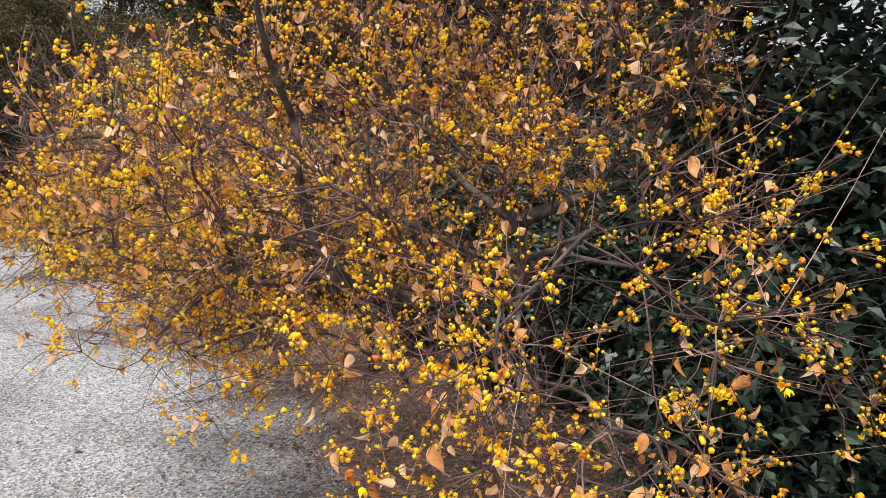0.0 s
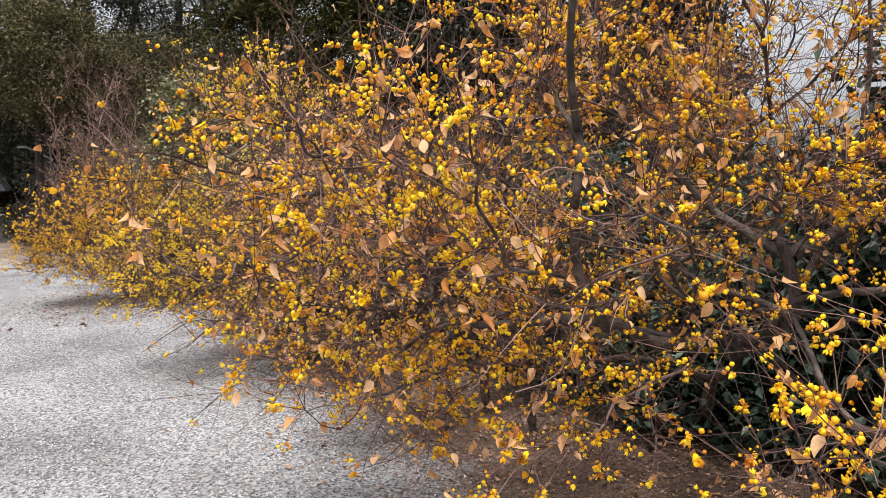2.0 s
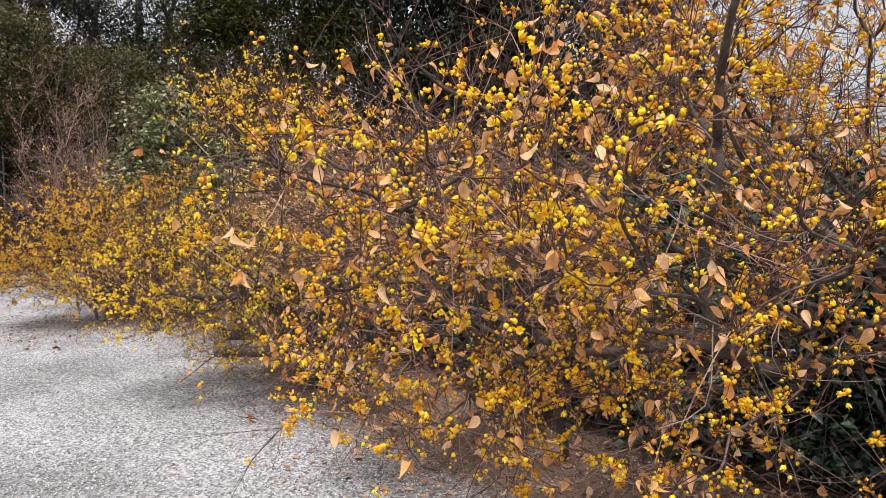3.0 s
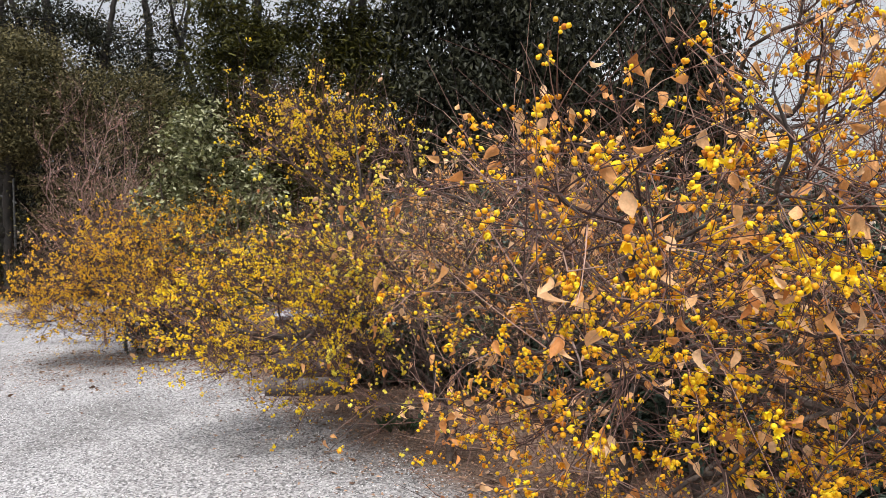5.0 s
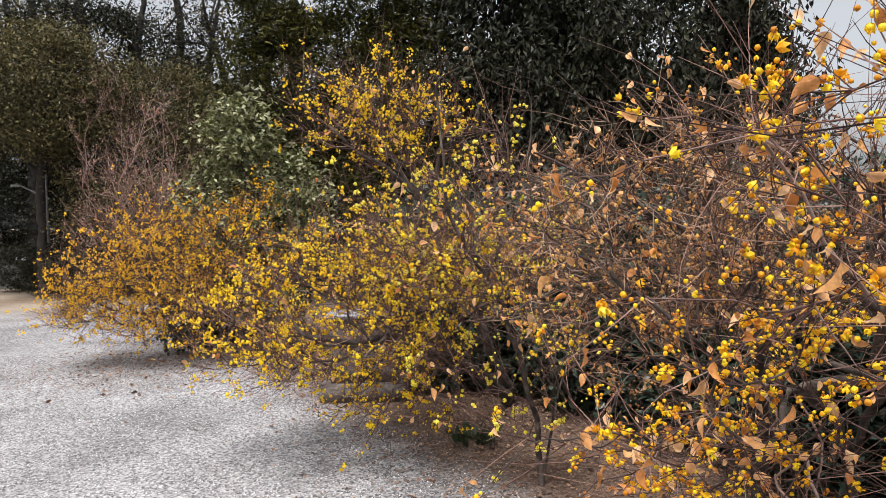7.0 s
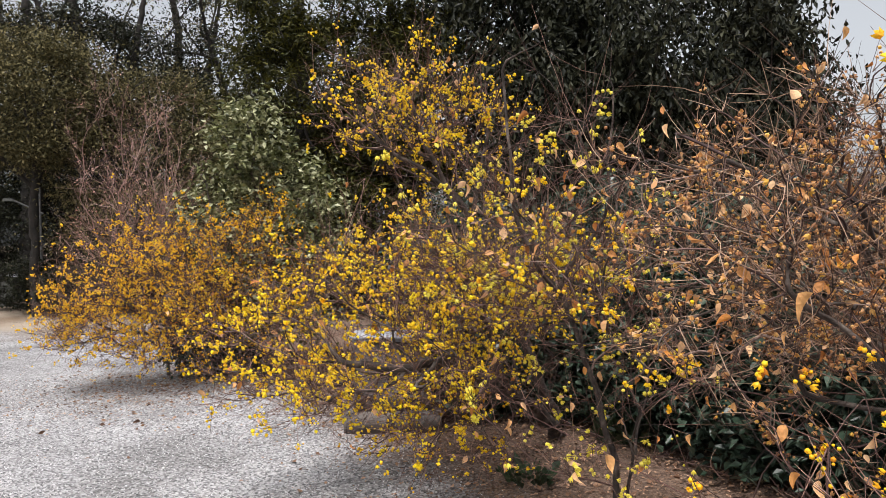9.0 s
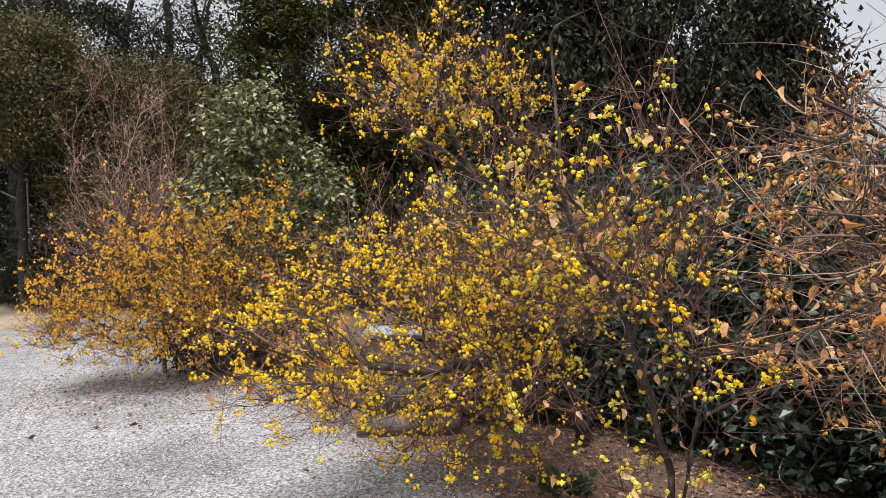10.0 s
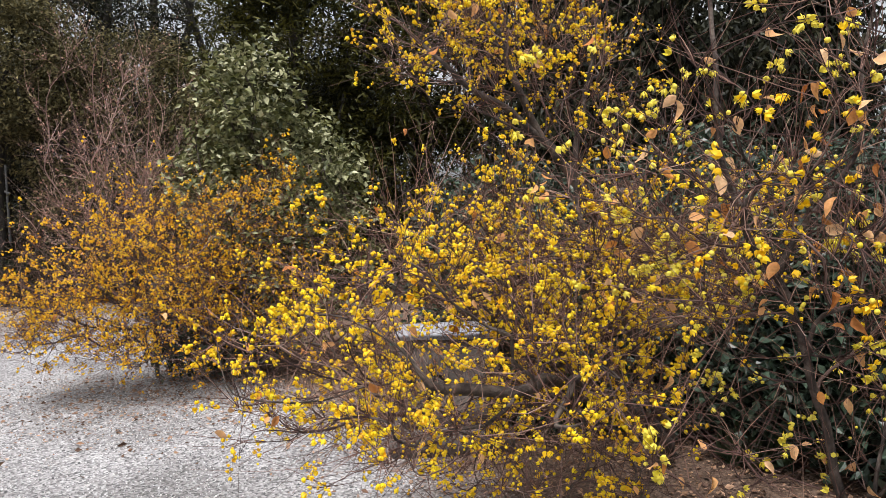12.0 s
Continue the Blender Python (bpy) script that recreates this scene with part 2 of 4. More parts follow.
def leaf_template(width, curl, fold):
    """A pointed leaf of unit length along y, folded on its midrib and curled."""
    rows = ((0.0, 0.02), (0.1, 0.55), (0.28, 0.96), (0.48, 1.0), (0.68, 0.78), (0.86, 0.36))
    v = []
    for y, share in rows:
        w = width * share
        bow = 0.025 * math.sin(y * 7)
        z = -curl * y * y
        v += [(-w + bow, y, z + fold * w * (1 + 0.3 * math.sin(y * 7))), (bow, y, z), (w + bow, y, z + fold * w * (1 - 0.3 * math.sin(y * 8)))]
    v.append((0.05, 1.0, -curl))
    quads = [(3 * i + j, 3 * i + j + 1, 3 * i + j + 4, 3 * i + j + 3) for i in range(5) for j in range(2)]
    return v, [np.array(quads), np.array([(15, 16, 18), (16, 17, 18)])]


FLAT_LEAF = ([(0, 0, 0), (0.24, 0.45, 0.06), (0, 1, -0.12), (-0.24, 0.45, 0.06)], [np.array([(0, 1, 2), (0, 2, 3)])])
SMALL_LEAF = ([(0, 0, 0), (0.3, 0.4, 0.1), (0, 1, -0.05), (-0.3, 0.4, 0.1), (0, 0.5, -0.02)], [np.array([(0, 1, 4), (1, 2, 4), (2, 3, 4), (3, 0, 4)])])
SPRAY = ([(0, 0, 0), (0.2, 0.4, 0), (0.07, 0.45, 0.03), (0.12, 0.8, 0), (0, 1, -0.1), (-0.12, 0.8, 0), (-0.07, 0.45, 0.03), (-0.2, 0.4, 0)],
         [np.array([(0, 1, 2), (2, 3, 4), (4, 5, 6), (6, 7, 0)]), np.array([(0, 2, 4, 6)])])


def bloom_template(petals=6):
    """A nodding cup of overlapping petals, unit height."""
    v, f = [(0, 0, 0)], []
    for i in range(petals):
        a = 2 * math.pi * i / petals
        for da, r, z in ((-0.62, 0.44, 0.42), (0.62, 0.44, 0.42), (0.0, 0.58 if i % 2 else 0.36, 0.92 if i % 2 else 1.0)):
            v.append((r * math.cos(a + da), r * math.sin(a + da), z))
        k = 1 + 3 * i
        f += [(0, k, k + 1), (k, k + 2, k + 1)]
    return v, [np.array(f)]


def bud_template():
    bm = bmesh.new()
    bmesh.ops.create_icosphere(bm, subdivisions=1, radius=0.5)
    v = [tuple(p.co) for p in bm.verts]
    f = [tuple(q.index for q in p.verts) for p in bm.faces]
    bm.free()
    return v, [np.array(f)]


BLOOM, BUD = bloom_template(), bud_template()


# ---------------------------------------------------------------- growing woody plants
def inside(balls, n, rg, shell=0.0):
    """n points in a union of ellipsoids (centre, radii, weight); shell pushes them outwards."""
    w = np.array([b[2] for b in balls], float)
    which = rg.choice(len(balls), n, p=w / w.sum())
    d = rg.normal(size=(n, 3))
    d /= np.linalg.norm(d, axis=1)[:, None]
    r = rg.random(n) ** (1 / 3)
    r = shell + (1 - shell) * r
    c = np.array([b[0] for b in balls])[which]
    s = np.array([b[1] for b in balls])[which]
    p = c + d * r[:, None] * s
    return p


def grow(limbs, targets, thrift, girth=None):
    """Joins targets to limbs (polylines from the ground) by short and direct ways. Gives places and parents."""
    place, parent, length, taper = [], [], [], []
    for which, line in enumerate(limbs):
        line = [np.array(p, float) for p in line]
        thick = girth[which] if girth else 1.0
        last = -1
        if len(place):
            near = np.linalg.norm(np.array(place) - line[0], axis=1)
            if near.min() < 0.15:
                last = int(near.argmin())
        for i in range(len(line) - 1):
            steps = max(1, int(np.linalg.norm(line[i + 1] - line[i]) / 0.12))
            for s in range(steps + (i == len(line) - 2)):
                spot = line[i] + (line[i + 1] - line[i]) * s / steps
                if i + s > 0:
                    spot = spot + np.array(noise.noise_vector(Vector(spot * 4.0))) * 0.05 + np.array(noise.noise_vector(Vector(spot * 11.0))) * 0.012
                place.append(spot)
                taper.append(thick * (1 - 0.7 * (i + s / steps) / (len(line) - 1)))
                parent.append(last)
                length.append(0 if last < 0 else length[last] + np.linalg.norm(place[-1] - place[last]))
                last = len(place) - 1
    k = len(place)
    n = len(targets)
    P = np.concatenate([np.array(place), targets])
    par = np.concatenate([np.array(parent, int), np.full(n, -1)])
    dist = np.concatenate([np.array(length, float), np.zeros(n)])
    best, by = np.full(n, 1e9), np.zeros(n, int)
    for i in range(k):
        if P[i][2] < 0.25 and par[i] < 0:
            continue
        c = np.linalg.norm(targets - P[i], axis=1) + thrift * dist[i]
        m = c < best
        best[m], by[m] = c[m], i
    open_ = np.ones(n, bool)
    for _ in range(n):
        j = int(np.where(open_, best, 1e9).argmin())
        open_[j] = False
        a = by[j]
        par[k + j] = a
        dist[k + j] = dist[a] + np.linalg.norm(targets[j] - P[a])
        c = np.linalg.norm(targets - targets[j], axis=1) + thrift * dist[k + j]
        m = open_ & (c < best)
        best[m], by[m] = c[m], k + j
    return P, par, k, np.array(taper)


def tubes(P, par, tip, power, most, rg, wobble=0.25, alone=0.0, stout=()):
    """Tapered tubes along the chains of a grown plant; those thicker than alone (if given) come apart, one by one."""
    n = len(P)
    kids = [[] for _ in range(n)]
    for i, a in enumerate(par):
        if a >= 0:
            kids[a].append(i)
    rad = np.zeros(n)
    order, stack = [], [i for i in range(n) if par[i] < 0]
    while stack:
        i = stack.pop()
        order.append(i)
        stack += kids[i]
    load = np.zeros(n)
    for i in reversed(order):
        load[i] = sum(load[j] for j in kids[i]) + 1
    rad = np.minimum(tip * load ** power, most)
    if len(stout):
        rad[: len(stout)] = np.maximum(rad[: len(stout)], stout)
    verts, faces, off, thick = [], [], 0, []
    heads = [i for i in range(n) if par[i] < 0]
    while heads:
        i = heads.pop()
        chain = [i] if par[i] < 0 else [par[i], i]
        while kids[chain[-1]]:
            ks = sorted(kids[chain[-1]], key=lambda j: -load[j])
            heads += ks[1:]
            chain.append(ks[0])
        if len(chain) < 2:
            continue
        pts = P[chain]
        r = rad[chain].copy()
        if par[i] >= 0:
            r[0] = min(r[0], r[1] * 1.15)
        if len(pts) > 2:
            mid = (pts[:-1] + pts[1:]) / 2
            seg = np.linalg.norm(pts[1:] - pts[:-1], axis=1)[:, None]
            mid = mid + rg.normal(size=mid.shape) * seg * wobble * 0.2
            out = np.empty((2 * len(pts) - 1, 3))
            out[0::2], out[1::2] = pts, mid
            sm = out.copy()
            sm[1:-1] = (out[:-2] + 2 * out[1:-1] + out[2:]) / 4
            pts = sm
            rr = np.empty(len(out))
            rr[0::2], rr[1::2] = r, (r[:-1] + r[1:]) / 2
            r = rr
        sides = 8 if r.max() > 0.022 else 5 if r.max() > 0.007 else 3
        d = np.gradient(pts, axis=0)
        d /= np.linalg.norm(d, axis=1)[:, None] + 1e-9
        up = np.array([0.3, 0.2, 0.93]) if abs(d[0][2]) < 0.9 else np.array([1.0, 0.1, 0])
        x = np.cross(d, up)
        x /= np.linalg.norm(x, axis=1)[:, None] + 1e-9
        y = np.cross(d, x)
        a = np.arange(sides) * 2 * math.pi / sides
        lump = 1 + (0.12 * rg.normal(size=(len(pts), sides)) if sides == 8 else 0)
        ring = pts[:, None] + (x[:, None] * np.cos(a)[None, :, None] + y[:, None] * np.sin(a)[None, :, None]) * (r[:, None] * lump)[..., None]
        m = len(pts)
        ii, jj = np.meshgrid(np.arange(m - 1), np.arange(sides), indexing="ij")
        q = np.stack([ii * sides + jj, ii * sides + (jj + 1) % sides, (ii + 1) * sides + (jj + 1) % sides, (ii + 1) * sides + jj], axis=-1).reshape(-1, 4)
        if alone and r.max() > alone:
            thick.append((ring.reshape(-1, 3), q))
            continue
        verts.append(ring.reshape(-1, 3))
        faces.append(q + off)
        off += m * sides
    return np.concatenate(verts), np.concatenate(faces), thick


def twigs_from(P, par, first, count, span, rg, lift=0.25, thick=0.0016, spread=1.0):
    """Fine shoots from the outer nodes: three-sided, bent. Gives mesh arrays, and places and ways along them."""
    base = rg.integers(first, len(P), count)
    out = P[base] - P[par[base]]
    out /= np.linalg.norm(out, axis=1)[:, None] + 1e-9
    d = out + rg.normal(size=(count, 3)) * 0.6 * spread + np.array([0, 0, lift])
    d /= np.linalg.norm(d, axis=1)[:, None]
    ln = rg.uniform(span[0], span[1], count) * (0.6 + 0.8 * rg.random(count))
    bend = rg.normal(size=(count, 3)) * 0.3 + np.array([0, 0, 0.12])
    steps = np.linspace(0, 1, 4)
    line = P[base][:, None] + d[:, None] * (ln[:, None] * steps)[..., None] + bend[:, None] * (ln[:, None] * steps ** 2)[..., None]
    fr = frames_along(d, rg)
    a = np.arange(3) * 2 * math.pi / 3
    rad = thick * (1.1 - 0.75 * steps) * 1.0
    ring = line[:, :, None] + (fr[:, None, None, :, 0] * np.cos(a)[None, None, :, None] + fr[:, None, None, :, 2] * np.sin(a)[None, None, :, None]) * rad[None, :, None, None]
    verts = ring.reshape(-1, 3)
    q = np.array([(i * 3 + j, i * 3 + (j + 1) % 3, i * 3 + 3 + (j + 1) % 3, i * 3 + 3 + j) for i in range(3) for j in range(3)])
    faces = (q[None] + (np.arange(count) * 12)[:, None, None]).reshape(-1, 4)
    return verts, faces, line, d


def along(line, n, rg, low=0.15):
    """n places on random shoots, with the shoot each lies on."""
    i = rg.integers(0, len(line), n)
    s = low + (1 - low) * rg.random(n)
    k = np.minimum((s * 3).astype(int), 2)
    f = (s * 3 - k)[:, None]
    return line[i, k] * (1 - f) + line[i, k + 1] * f, i


def keep_out(p, gap=0.45):
    """Which places leave the walker's way clear."""
    way = np.array([[1.86, 0.42], [0.79, 1.33], [0.28, 1.85], [0.03, 2.6], [-0.12, 3.3], [-0.19, 4.2], [-0.22, 5.0]])
    ok = np.ones(len(p), bool)
    for a, b in zip(way[:-1], way[1:]):
        t = np.clip(((p[:, :2] - a) @ (b - a)) / ((b - a) @ (b - a)), 0, 1)
        ok &= np.linalg.norm(p[:, :2] - (a + t[:, None] * (b - a)), axis=1) > gap
    return ok


def shrub(name, label, limbs, balls, nodes, shoots, blooms, petal, leaves, seed, group="wintersweet shrubs", twig=TWIG, thrift=0.35, tip=0.0017, power=0.4, most=0.034,
          span=(0.1, 0.3), single=0, single_leaves=0, bloom_size=(0.009, 0.025), bud_share=0.36, leaf_size=(0.03, 0.062), floor=0.06, lift=0.25, clump=5, front=None, spray=(0.2, 0.075), stem=0.015, girth=None, tuft=0.012):
    rg = np.random.default_rng(seed)
    # the wood grows in long flat sprays that point outwards, with gaps between them
    root = np.array(limbs[0][0], float)
    heart = root + np.array([0, 0, 0.6])
    C = inside(balls, nodes // 10, rg, 0.15)
    far = C - heart
    far /= np.linalg.norm(far, axis=1)[:, None]
    i = rg.integers(0, len(C), nodes)
    T = C[i] + far[i] * (np.clip(rg.normal(size=nodes), -1.5, 1.5) * spray[0])[:, None] + rg.normal(size=(nodes, 3)) * spray[1] * np.array([1, 1, 0.7])
    T = T[T[:, 2] > floor]
    T = T[keep_out(T, 0.75)]
    P, par, k, taper = grow(limbs, T, thrift, girth)
    ob = thing(name, root, label, "shrub", group)
    v, f, thick = tubes(P, par, tip, power, most, rg, alone=0.0075, stout=stem * taper)
    part_mesh("fine_branching", mesh_of("fine_branching", v - root, f, FINEBARK, True), ob, "crooked grey-brown side branches", "stuff")
    for bv, bf in thick:
        part_mesh("branch", mesh_of("branch", bv - root, bf, BARK, True), ob)
    v, f, line, d = twigs_from(P, par, k, shoots, span, rg, lift)
    ok = (line[:, :, 2].min(axis=1) > 0.015) & keep_out(line[:, 3], 0.5)
    line, d = line[ok], d[ok]
    v = v.reshape(-1, 12, 3)[ok].reshape(-1, 3)
    f = f[: 9 * ok.sum()]
    part_mesh("twig_growth", mesh_of("twig_growth", v - root, f, twig, False), ob, "thin bare twigs", "stuff")
    # blooms and buds sit in small clumps on the shoots
    heads, own = along(line, max(1, blooms // clump), rg)
    pick = rg.integers(0, len(heads), blooms)
    p = heads[pick] + rg.normal(size=(blooms, 3)) * tuft
    size = rg.uniform(bloom_size[0], bloom_size[1], blooms)
    down = rg.normal(size=(blooms, 3)) * 0.7 + np.array([0, 0, -0.5])
    fr = frames_along(down, rg)[:, :, [2, 0, 1]]
    bud = rg.random(blooms) < bud_share
    alone = np.zeros(blooms, bool)
    if single and front is not None:
        order = np.argsort(np.linalg.norm(p - np.array(front), axis=1) + bud * 9)
        alone[order[:single]] = True
    j = bud & ~alone
    part_mesh("bud_growth", scattered("bud_growth", BUD, p[j] - root, fr[j], size[j] * 0.7, petal, True), ob, "round yellow flower buds", "stuff")
    j = ~bud & ~alone
    part_mesh("blossom_growth", scattered("blossom_growth", BLOOM, p[j] - root, fr[j], size[j], petal), ob, "waxy yellow cup-shaped blossoms", "stuff")
    if alone.any():
        me = mesh_of("blossom", np.array(BLOOM[0]), BLOOM[1], PETAL_ONE)
        for i in np.nonzero(alone)[0]:
            o = part_mesh("blossom", me, ob)
            o.matrix_basis = Matrix.LocRotScale(Vector(p[i] - root), Matrix(fr[i].tolist()).to_quaternion(), Vector((size[i],) * 3))
    # dry leaves that still hang
    if leaves:
        lp, own = along(line, leaves, rg, 0.3)
        ld = rg.normal(size=(leaves, 3)) * 0.55 + np.array([0, 0, -0.75])
        lf = frames_along(ld, rg)
        ls = rg.uniform(leaf_size[0], leaf_size[1], leaves)
        rank = np.argsort(np.linalg.norm(lp - np.array(front if front is not None else root), axis=1))
        one, rest = rank[:single_leaves], rank[single_leaves:]
        kinds = [mesh_of("leaf", *leaf_template(w, c, s), DRYLEAF, True) for w, c, s in ((0.29, 0.25, 0.5), (0.25, 0.5, 0.9), (0.32, -0.25, 0.4), (0.23, 0.6, 1.2))] if len(one) else []
        for n, i in enumerate(one):
            o = part_mesh("leaf", kinds[n % 4], ob)
            o.matrix_basis = Matrix.LocRotScale(Vector(lp[i] - root), Matrix(lf[i].tolist()).to_quaternion(), Vector((ls[i],) * 3))
        if len(rest):
            part_mesh("dry_foliage", scattered("dry_foliage", leaf_template(0.28, 0.4, 0.7), lp[rest] - root, lf[rest], ls[rest], DRYLEAF_JOINED, True), ob, "dry curled peach-brown leaves", "stuff")
    return ob


def crown(name, balls, clumps, per, spread, template, size, material, parent, root, rg, shell=0.5, droop=0.0, label="", ground=0.05, layered=False):
    """Leaves in many loose clumps, with gaps and an uneven outline."""
    c = inside(balls, clumps, rg, shell)
    n = clumps * per
    s = spread * rg.uniform(0.6, 1.4, clumps)
    i = np.repeat(np.arange(clumps), per)
    p = c[i] + rg.normal(size=(n, 3)) * s[i][:, None] * np.array([1, 1, 0.75])
    d = rg.normal(size=(n, 3)) + np.array([0, 0, -droop])
    if layered:
        p[:, 2] = c[i][:, 2] + (p[:, 2] - c[i][:, 2]) * 0.55
        up = rg.normal(size=(n, 3)) * 0.55 + np.array([0, 0, 1.0])
        d = np.cross(up, rg.normal(size=(n, 3))) + np.array([0, 0, -0.25])
    ok = (p[:, 2] > ground) & keep_out(p, 0.6)
    p, d = p[ok], d[ok]
    fr = frames_along(d, rg)
    if layered:
        y = fr[:, :, 1]
        x = np.cross(y, up[ok])
        x /= np.linalg.norm(x, axis=1)[:, None] + 1e-9
        fr = np.stack([x, y, np.cross(x, y)], axis=2)
    me = scattered(name, template, p - root, fr, rg.uniform(size[0], size[1], len(p)), material)
    part_mesh(name, me, parent, label)
    return c


def tree(name, label, at, balls, limbs, clumps, per, spread, template, size, material, seed, droop=0.0, shell=0.5, nodes=160, most=0.22, bark=DARKBARK, tip=0.012, category="tree", group="", crown_label="", layered=True):
    rg = np.random.default_rng(seed)
    root = np.array((at[0], at[1], 0.0))
    ob = thing(name, root, label, category, group)
    c = crown("crown", balls, clumps, per, spread, template, size, material, ob, root, rg, shell, droop, crown_label, 0.05, layered)
    T = c[rg.permutation(len(c))[:nodes]]
    P, par, k, taper = grow(limbs, T, 0.5)
    v, f, rad = tubes(P, par, tip, 0.5, most, rg)
    part_mesh("trunk", mesh_of("trunk", v - root, f, bark, True), ob, "dark trunk and limbs")
    return ob


# ---------------------------------------------------------------- ground
bm = bmesh.new()
bmesh.ops.create_grid(bm, x_segments=60, y_segments=60, size=400)
ground = part("ground", bm, ground_material(), None)
tagged(ground, "pale grey gravel giving way to brown leafy soil", "ground", kind="structure")

# loose stones on the gravel
rg = np.random.default_rng(3)
n = 90000
p = np.stack([rg.uniform(-3.2, 3.2, n), 2.8 + 10.5 * rg.random(n) ** 1.3, np.zeros(n)], axis=1)
edge = p[:, 0] + 0.215 * p[:, 1] - 3.15
p = p[(edge + rg.normal(size=n) * 0.18 < 0.02)]
size = rg.gamma(3.0, 0.0019, len(p)) + 0.005
p[:, 2] = size * 0.12
OCTA = ([(0.5, 0, 0), (0, 0.42, 0.05), (-0.45, 0.05, 0), (0.05, -0.5, -0.05), (0.05, 0, 0.4), (0, 0, -0.4)], [np.array([(0, 1, 4), (1, 2, 4), (2, 3, 4), (3, 0, 4), (1, 0, 5), (2, 1, 5), (3, 2, 5), (0, 3, 5)])])
pebbles = new("loose_gravel", scattered("loose_gravel", OCTA, p, turns(len(p), rg), size, PEBBLE))
tagged(pebbles, "loose grey gravel stones on the ground", "gravel", kind="stuff")

# fallen leaves under the shrubs
n = 46000
p = np.stack([rg.uniform(0.0, 5.2, n), rg.uniform(2.5, 14, n), np.zeros(n)], axis=1)
edge = p[:, 0] + 0.215 * p[:, 1] - 3.15
p = p[edge + rg.normal(size=n) * 0.55 > -0.02]
q = np.zeros((3400, 3))
q[:, :2] = rg.normal(size=(3400, 2)) * np.array([0.85, 0.8]) + np.array([-0.4, 12.2])
p = np.concatenate([p, q])
p[:, 2] = 0.006 + rg.random(len(p)) * 0.012
d = rg.normal(size=(len(p), 3)) * np.array([1, 1, 0.25])
fr = frames_along(d, rg)
flat = rg.random(len(p)) < 0.7
x = np.cross(d[flat] / np.linalg.norm(d[flat], axis=1)[:, None], np.array([0, 0, 1.0]) + rg.normal(size=(flat.sum(), 3)) * 0.3)
x /= np.linalg.norm(x, axis=1)[:, None]
y = d[flat] / np.linalg.norm(d[flat], axis=1)[:, None]
fr[flat] = np.stack([x, y, np.cross(x, y)], axis=2)
litter = new("leaf_litter", scattered("leaf_litter", SMALL_LEAF, p, fr, 0.009 + rg.gamma(2.0, 0.0075, len(p)), LITTER))
tagged(litter, "brown fallen leaves scattered on the soil", "leaf litter", kind="stuff")

# ---------------------------------------------------------------- far woods and trees
WOODS = [(-9.5, 28.5, 13, 1), (-6.4, 30.5, 13, 2), (-4.6, 28.0, 13, 13), (-2.6, 27, 14, 3), (-0.6, 30, 14, 4), (1.8, 27.5, 13, 5), (5.5, 26, 12, 6), (11.5, 22, 9, 7), (-8.0, 33, 8, 8), (-4.6, 34, 7.5, 9), (1.0, 35, 7.5, 10), (4.0, 33, 9, 12)]
for x, y, h, s in WOODS:
    rg = np.random.default_rng(100 + s)
    balls = [((x + rg.normal() * 0.5, y, h * 0.62), (2.4, 2.2, h * 0.3), 3), ((x - 1.2, y - 0.6, h * 0.45), (1.9, 1.8, h * 0.18), 2), ((x + 1.4, y - 0.3, h * 0.5), (1.7, 1.8, h * 0.2), 2)]
    limbs = [[(x, y, 0), (x + 0.15, y, h * 0.25), (x + rg.normal() * 0.4, y, h * 0.6), (x + rg.normal() * 0.6, y, h * 0.85)],
             [(x + 0.05, y, h * 0.2), (x + 1.0, y - 0.2, h * 0.45), (x + 1.5, y - 0.3, h * 0.65)],
             [(x + 0.1, y, h * 0.24), (x - 1.0, y - 0.3, h * 0.48), (x - 1.4, y - 0.5, h * 0.6)]]
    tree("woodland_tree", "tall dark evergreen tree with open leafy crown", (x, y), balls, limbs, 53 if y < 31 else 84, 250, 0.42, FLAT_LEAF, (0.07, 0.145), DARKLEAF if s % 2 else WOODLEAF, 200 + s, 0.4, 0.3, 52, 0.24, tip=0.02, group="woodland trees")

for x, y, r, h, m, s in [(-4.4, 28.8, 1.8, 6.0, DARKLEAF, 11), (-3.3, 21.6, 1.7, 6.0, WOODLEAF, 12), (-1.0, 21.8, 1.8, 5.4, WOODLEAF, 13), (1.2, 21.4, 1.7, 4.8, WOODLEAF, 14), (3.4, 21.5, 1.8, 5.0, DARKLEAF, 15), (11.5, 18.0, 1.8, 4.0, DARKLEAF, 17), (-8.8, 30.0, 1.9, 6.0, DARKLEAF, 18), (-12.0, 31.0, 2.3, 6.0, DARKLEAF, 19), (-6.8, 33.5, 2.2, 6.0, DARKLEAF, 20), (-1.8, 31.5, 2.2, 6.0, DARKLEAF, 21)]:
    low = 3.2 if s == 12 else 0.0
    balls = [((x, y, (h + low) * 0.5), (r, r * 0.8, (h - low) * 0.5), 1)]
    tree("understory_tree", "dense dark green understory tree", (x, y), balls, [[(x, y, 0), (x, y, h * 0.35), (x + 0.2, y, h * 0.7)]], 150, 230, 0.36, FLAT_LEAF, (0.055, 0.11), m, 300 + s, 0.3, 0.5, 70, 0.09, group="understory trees")

